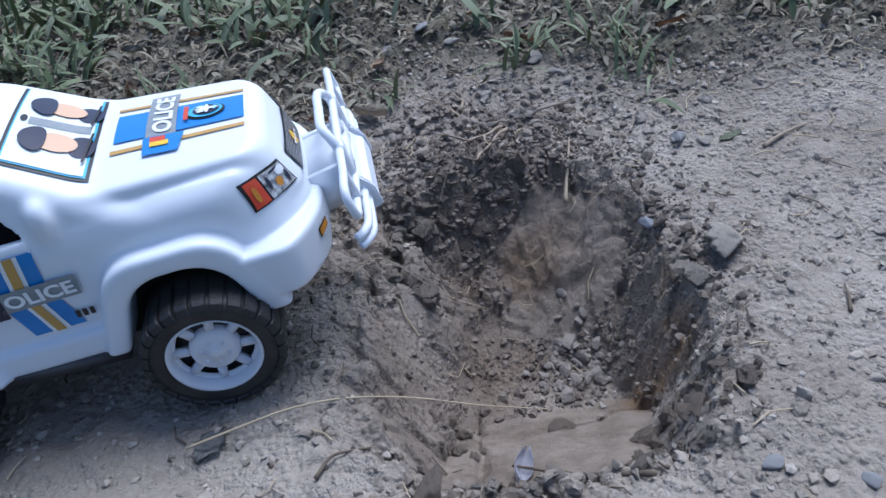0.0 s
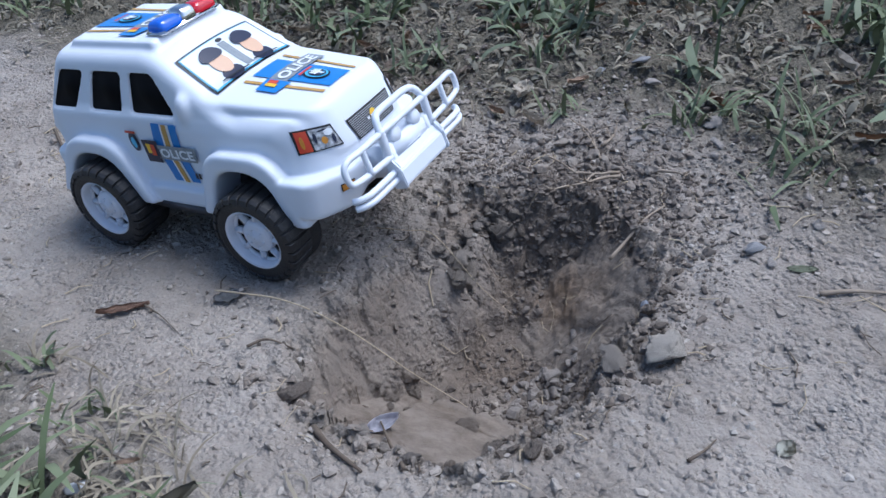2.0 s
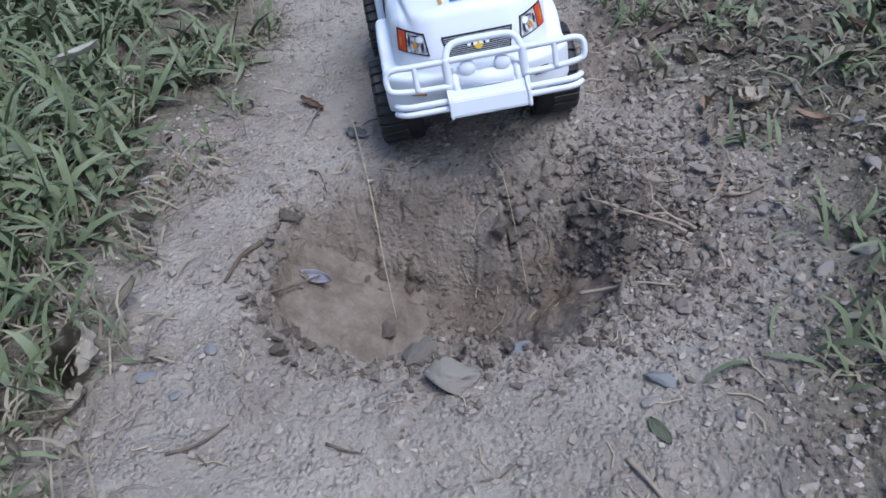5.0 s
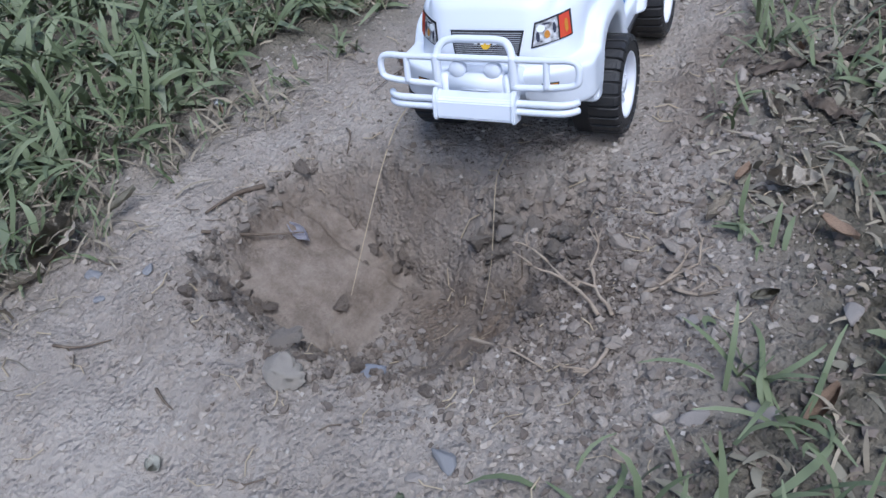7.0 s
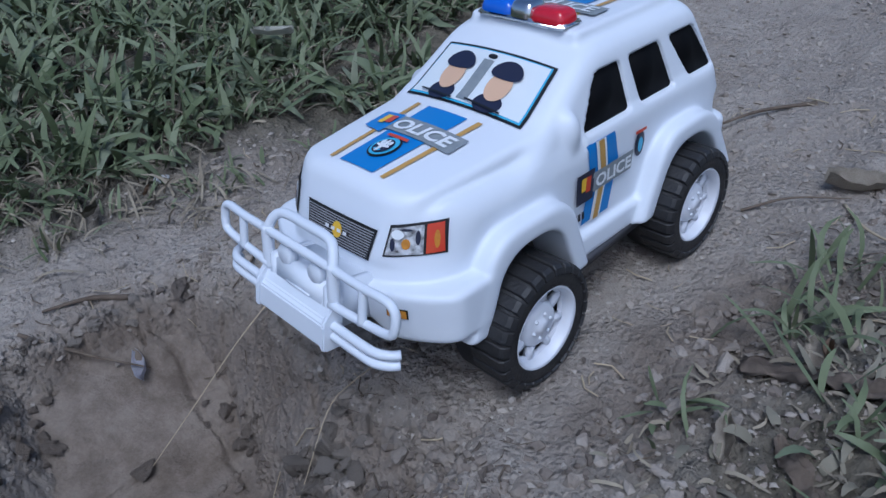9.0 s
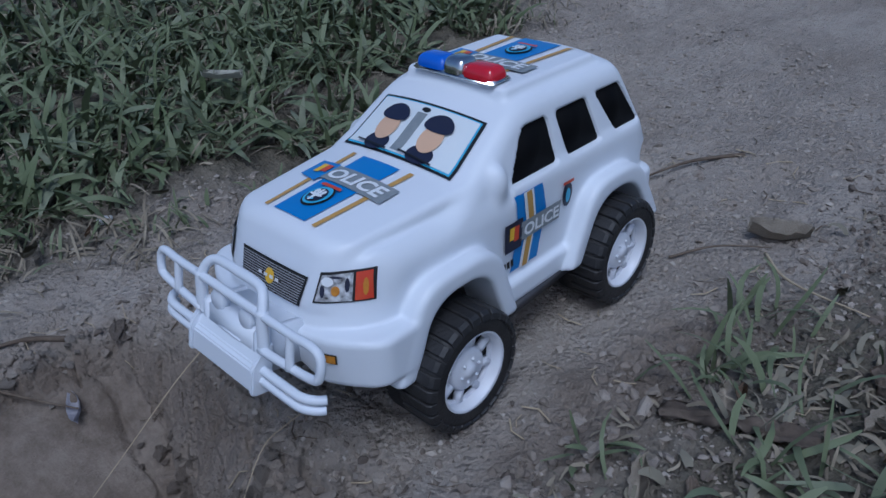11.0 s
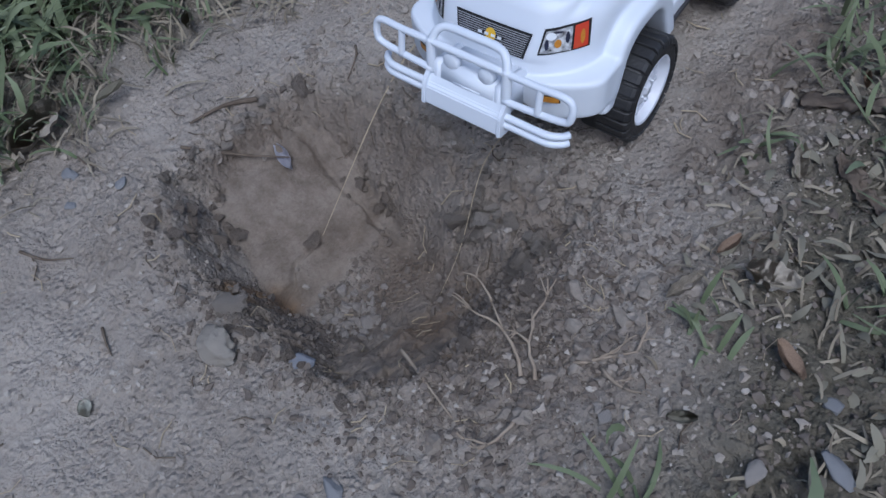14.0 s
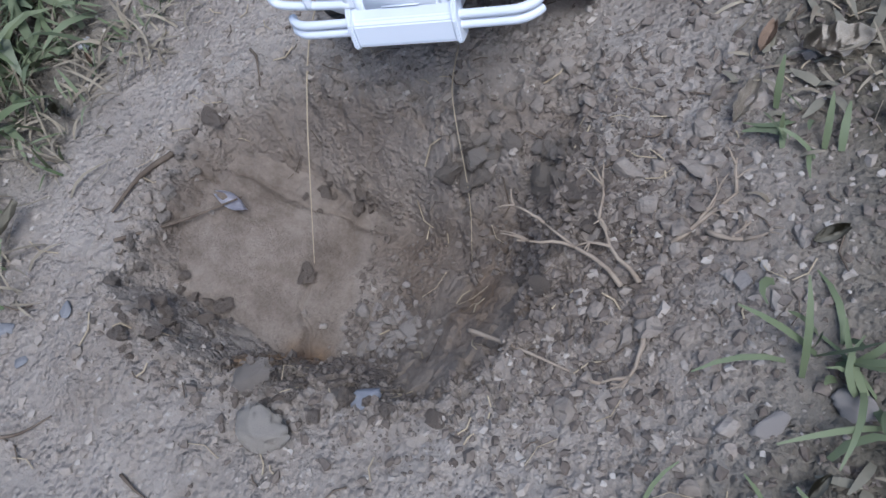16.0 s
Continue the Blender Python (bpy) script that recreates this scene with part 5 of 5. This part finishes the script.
# bits of straw and stalk lying about
def straw_bits(n, seed):
    r = random.Random(seed)
    pieces = []
    for _ in range(n):
        x, y = r.uniform(-0.5, 0.4), r.uniform(0.24, 0.70)
        if r.random() < 0.12:
            x, y = r.gauss(0.06, 0.07), r.gauss(0.585, 0.03)
        a, long = r.uniform(0, 6.28), r.uniform(0.004, 0.020)
        if 0.01 < x < 0.135 and 0.33 < y < 0.45:
            continue
        path = []
        for t in (0, 0.5, 1):
            px, py = x + long * t * math.cos(a + 0.6 * t), y + long * t * math.sin(a + 0.6 * t)
            path.append((px, py, height(px, py) + 0.0012 + 0.001 * r.random()))
        pieces.append(tube(path, r.uniform(0.0002, 0.00055), 4, False))
    return joined(*pieces)


tagged(new("straw_bits", mesh_of("straw_bits", *straw_bits(260, 4), STRAW)), "short bits of dry straw strewn over the earth", "straw", kind="stuff")
tagged(new("twig_bits", mesh_of("twig_bits", *straw_bits(170, 9), TWIG)), "short dark bits of twig strewn over the earth", "twigs", kind="stuff")


def stalk(name, points, radius, mat, label, category, on_ground=True, lift=0.0015):
    """A thin stalk; its points are x, y and the height over the ground."""
    p = [np.array((x, y, height(x, y) + z + lift)) if on_ground else np.array((x, y, z)) for x, y, z in points]
    path = smooth_path(p, 6)
    radii = [radius * (1.15 - 0.75 * i / len(path)) for i in range(len(path))]
    return tagged(new(name, mesh_of(name, *tube(path, radii, 6), mat)), label, category)


stalk("straw", [(-0.105, 0.385, -0.004), (-0.08, 0.389, -0.002), (-0.055, 0.393, -0.001), (-0.03, 0.397, -0.006), (0.0, 0.401, -0.019), (0.035, 0.405, -0.040), (0.071, 0.410, -0.060)], 0.0006, STRAW, "long thin dry straw reaching down into the hole", "straw", False)
stalk("straw", [(-0.045, 0.49, 0.002), (-0.02, 0.493, 0.012), (0.0, 0.498, 0.014), (0.03, 0.503, 0.006), (0.058, 0.505, 0.002)], 0.0004, STRAW, "hair-thin dry stalk hanging into the hole", "straw")
stalk("twig", [(0.245, 0.529, 0), (0.262, 0.537, 0.001), (0.282, 0.545, 0)], 0.0014, ROOT, "pale dry twig on bare earth", "twig")
stalk("twig", [(0.094, 0.316, 0.002), (0.068, 0.338, 0.006), (0.042, 0.361, 0.004)], 0.0012, TWIG, "dark twig on the edge of the clay slope", "twig")
stalk("twig", [(0.03, 0.322, 0), (0.05, 0.312, 0.001), (0.076, 0.305, 0)], 0.0020, TWIG, "dark rotten twig beside the hole", "twig")
stalk("twig", [(-0.46, 0.516, 0), (-0.415, 0.492, 0.003), (-0.375, 0.470, 0)], 0.0016, TWIG, "dark twig on the path behind the car", "twig")
stalk("twig", [(-0.140, 0.354, 0.001), (-0.12, 0.350, 0.001), (-0.098, 0.344, 0.0)], 0.0006, TWIG, "thin stalk of a withered leaf", "twig")
stalk("twig", [(-0.33, 0.60, 0), (-0.30, 0.63, 0.003), (-0.29, 0.68, 0)], 0.0010, STRAW, "long dry stalk beside the path", "twig")
stalk("twig", [(0.212, 0.296, 0), (0.206, 0.312, 0.001), (0.194, 0.326, 0)], 0.0010, TWIG, "thin dark twig on bare earth", "twig")
stalk("twig", [(0.214, 0.380, 0), (0.219, 0.390, 0.001), (0.222, 0.399, 0)], 0.0009, TWIG, "short dark twig on bare earth", "twig")
stalk("twig", [(-0.292, 0.552, 0), (-0.315, 0.572, 0.003), (-0.337, 0.601, 0)], 0.0010, TWIG, "thin dark twig on the path", "twig")
stalk("twig", [(-0.045, 0.352, 0), (-0.036, 0.361, 0.001), (-0.02, 0.366, 0)], 0.0009, TWIG, "thin dark twig on the path", "twig")
stalk("twig", [(0.117, 0.53, 0.012), (0.122, 0.545, 0.006), (0.129, 0.563, 0.003), (0.135, 0.583, 0.002)], 0.0012, ROOT, "pale dry root lying over the edge of the hole", "root")


def root_sprig(x, y, turn, long, forks, label, seed):
    r = random.Random(seed)
    pieces = []
    z0 = height(x, y)

    def grow(p, a, rise, length, rad, depth):
        path = [np.array(p)]
        for _ in range(5):
            a += r.uniform(-0.35, 0.35)
            q = path[-1] + np.array((math.cos(a), math.sin(a), rise)) * length / 5
            q[2] = max(q[2], height(q[0], q[1]) + rad)
            path.append(q)
        pieces.append(tube(path, [rad * (1 - 0.12 * i) for i in range(6)], 6))
        if depth:
            for _ in range(forks):
                s = path[r.randint(2, 5)]
                grow(s, a + r.uniform(-1.1, 1.1), rise + r.uniform(-0.2, 0.5), length * r.uniform(0.3, 0.55), rad * 0.7, depth - 1)
    grow((x, y, z0 + 0.003), turn, 0.16, long, 0.0013, 2)
    tagged(new("dry_root", mesh_of("dry_root", *joined(*pieces), ROOT)), label, "root")


root_sprig(0.097, 0.600, math.radians(238), 0.044, 2, "pale dry branching root on tossed soil", 1)
root_sprig(0.094, 0.607, math.radians(200), 0.034, 3, "pale dry root with tangled side shoots", 2)
root_sprig(0.075, 0.618, math.radians(140), 0.032, 3, "pale dry root with tangled side shoots", 3)
root_sprig(0.070, 0.632, math.radians(60), 0.026, 2, "thin pale dry root on tossed soil", 5)
root_sprig(0.118, 0.612, math.radians(10), 0.026, 2, "thin pale dry root on tossed soil", 7)


# leaves
def leaf_mesh(name, seed, mat, aspect=0.55, curl=0.25, lobes=0.0):
    """A withered leaf of unit length with a rib, bent and curled, and as thick as a leaf."""
    r = random.Random(seed)
    n, m = 14, 6
    bm = bmesh.new()
    rows = []
    for i in range(n + 1):
        s = i / n
        half = aspect * 0.5 * max(0.02, math.sin(math.pi * min(1, s * 0.93 + 0.05)) ** 0.75) * (1 + lobes * math.sin(s * 23 + seed))
        row = []
        for j in range(-m, m + 1):
            v = j / m
            z = curl * (0.5 * (s - 0.5) ** 2 + 0.55 * aspect * v * v) + 0.05 * noise.noise(Vector((s * 4, v * 2, seed))) - 0.012 * math.exp(-(v * 6) ** 2)
            row.append(bm.verts.new((s - 0.5 + 0.04 * noise.noise(Vector((v * 3, s * 3, seed + 5))), half * v, z)))
        rows.append(row)
    for a, b in zip(rows, rows[1:]):
        for k in range(2 * m):
            bm.faces.new((a[k], a[k + 1], b[k + 1], b[k]))
    bmesh.ops.solidify(bm, geom=bm.faces[:], thickness=0.012)
    return bm_mesh(name, bm, mat)


def leaf(me, x, y, long, label, turn=None, tilt=14, lift=0.002, wide=1.0):
    ob = new("leaf", me)
    ob.matrix_world = pose(x, y, height(x, y) + lift, chance.uniform(-tilt, tilt), chance.uniform(-tilt, tilt), chance.uniform(0, 360) if turn is None else turn) @ Matrix.Diagonal((long, long * wide, long, 1))
    return tagged(ob, label, "leaf", "fallen leaves")


pale_leaf = leaf_mesh("leaf", 1, LEAF_PALE, 0.75, 0.3)
torn_leaf = leaf_mesh("leaf", 2, LEAF_TAN, 0.6, 0.6, 0.14)
brown_leaf = leaf_mesh("leaf", 3, LEAF_BROWN, 0.45, 0.5)
orange_leaf = leaf_mesh("leaf", 4, LEAF_ORANGE, 0.7, 0.3)
dull_leaf = leaf_mesh("leaf", 5, LEAF_GREEN, 0.5, 0.5)
leaf(pale_leaf, -0.002, 0.812, 0.056, "large pale green leaf lying on the grass", 38, 8, 0.030)
leaf(torn_leaf, 0.145, 0.232, 0.046, "pale torn dry leaf at the edge of the grass", 10, 10, 0.004)
leaf(torn_leaf, 0.176, 0.236, 0.026, "pale torn dry leaf at the edge of the grass", -40, 10, 0.004)
leaf(pale_leaf, -0.112, -0.106, 0.060, "pale dry leaf on the grass", 30, 10, 0.042, 0.6)
leaf(pale_leaf, -0.204, 0.142, 0.042, "pale dry leaf on the grass", 120, 10, 0.040, 0.6)
leaf(orange_leaf, -0.295, 0.277, 0.014, "small orange leaf on bare earth", 40)
leaf(leaf_mesh("leaf", 7, LEAF_RUST, 0.3, 0.35, 0.2), -0.153, 0.346, 0.036, "reddish-brown curled leaf on the path", 39, 6, 0.002, 0.75)
leaf(leaf_mesh("leaf", 6, material("slate_leaf", (0.27, 0.27, 0.275), 0.7, var=0.7, scale=90, second=(0.18, 0.18, 0.18), bump=0.4), 0.6, 0.25, 0.12), -0.095, 0.388, 0.022, "grey withered leaf beside the front wheel", 60, 8)
leaf(torn_leaf, -0.019, 0.678, 0.028, "cream torn leaf on broken earth", 100, 10, 0.004)
leaf(torn_leaf, -0.354, 0.597, 0.042, "light brown dry leaf on the path", 130, 10)
leaf(pale_leaf, 0.252, 0.410, 0.012, "pale scrap of dry leaf on bare earth", 70, 8)
leaf(leaf_mesh("leaf", 15, BROAD, 0.45, 0.1), 0.232, 0.548, 0.018, "grey-green leaf on bare earth", 20, 5)
leaf(brown_leaf, 0.02, 0.705, 0.022, "withered grey leaf in the litter", 60, 12, 0.005)
for k in range(95):
    x, y = chance.uniform(-0.45, 0.42), chance.uniform(0.64, 0.95)
    if y < float(edge_high(np.array([x]))[0]) - 0.03:
        continue
    leaf(chance.choice((dull_leaf, brown_leaf, brown_leaf, torn_leaf)), x, y, chance.uniform(0.010, 0.026), "withered leaf in the litter beside the path", None, 22, 0.005, chance.uniform(0.5, 0.9))
for k in range(26):
    x, y = chance.uniform(-0.5, 0.35), chance.uniform(0.0, 0.25)
    leaf(chance.choice((dull_leaf, brown_leaf, torn_leaf)), x, y, chance.uniform(0.012, 0.028), "withered leaf among the grass", None, 22, 0.012, 0.6)


def bark_strip(x0, y0, x1, y1, wide, label, seed):
    bm = bmesh.new()
    n, m = 26, 8
    a = math.atan2(y1 - y0, x1 - x0)
    rows = []
    for i in range(n + 1):
        s = i / n
        row = []
        for j in range(m + 1):
            v = j / m - 0.5
            edge = wide * (0.8 + 0.35 * noise.noise(Vector((s * 5, seed, 0)))) * (0.5 + min(1, 6 * s, 6 * (1 - s)) * 0.5)
            x = x0 + (x1 - x0) * s - math.sin(a) * edge * v + 0.002 * noise.noise(Vector((s * 9, v * 3, seed)))
            y = y0 + (y1 - y0) * s + math.cos(a) * edge * v
            z = height(x, y) + 0.004 + 0.006 * (0.25 - v * v) + 0.003 * noise.noise(Vector((s * 7, v * 5, seed + 2)))
            row.append(bm.verts.new((x, y, z)))
        rows.append(row)
    for p, q in zip(rows, rows[1:]):
        for k in range(m):
            bm.faces.new((p[k], p[k + 1], q[k + 1], q[k]))
    bmesh.ops.solidify(bm, geom=bm.faces[:], thickness=0.0025)
    tagged(new("bark_strip", bm_mesh("bark_strip", bm, BARK)), label, "bark")


bark_strip(-0.150, 0.634, -0.168, 0.705, 0.020, "curved strip of brown bark on broken earth", 3)
bark_strip(-0.115, 0.672, -0.085, 0.712, 0.012, "short piece of brown bark among litter", 5)
bark_strip(-0.245, 0.70, -0.20, 0.735, 0.014, "short piece of brown bark among litter", 7)

# a crumpled scrap at the head of the clay slope
scrap = leaf_mesh("plastic_scrap", 9, FOIL, 0.5, 0.8)
ob = new("plastic_scrap", scrap)
ob.matrix_world = pose(0.045, 0.357, height(0.045, 0.357) + 0.003, 25, 10, 70) @ Matrix.Diagonal((0.023, 0.019, 0.021, 1))
tagged(ob, "crumpled bluish plastic scrap on the clay slope", "litter")
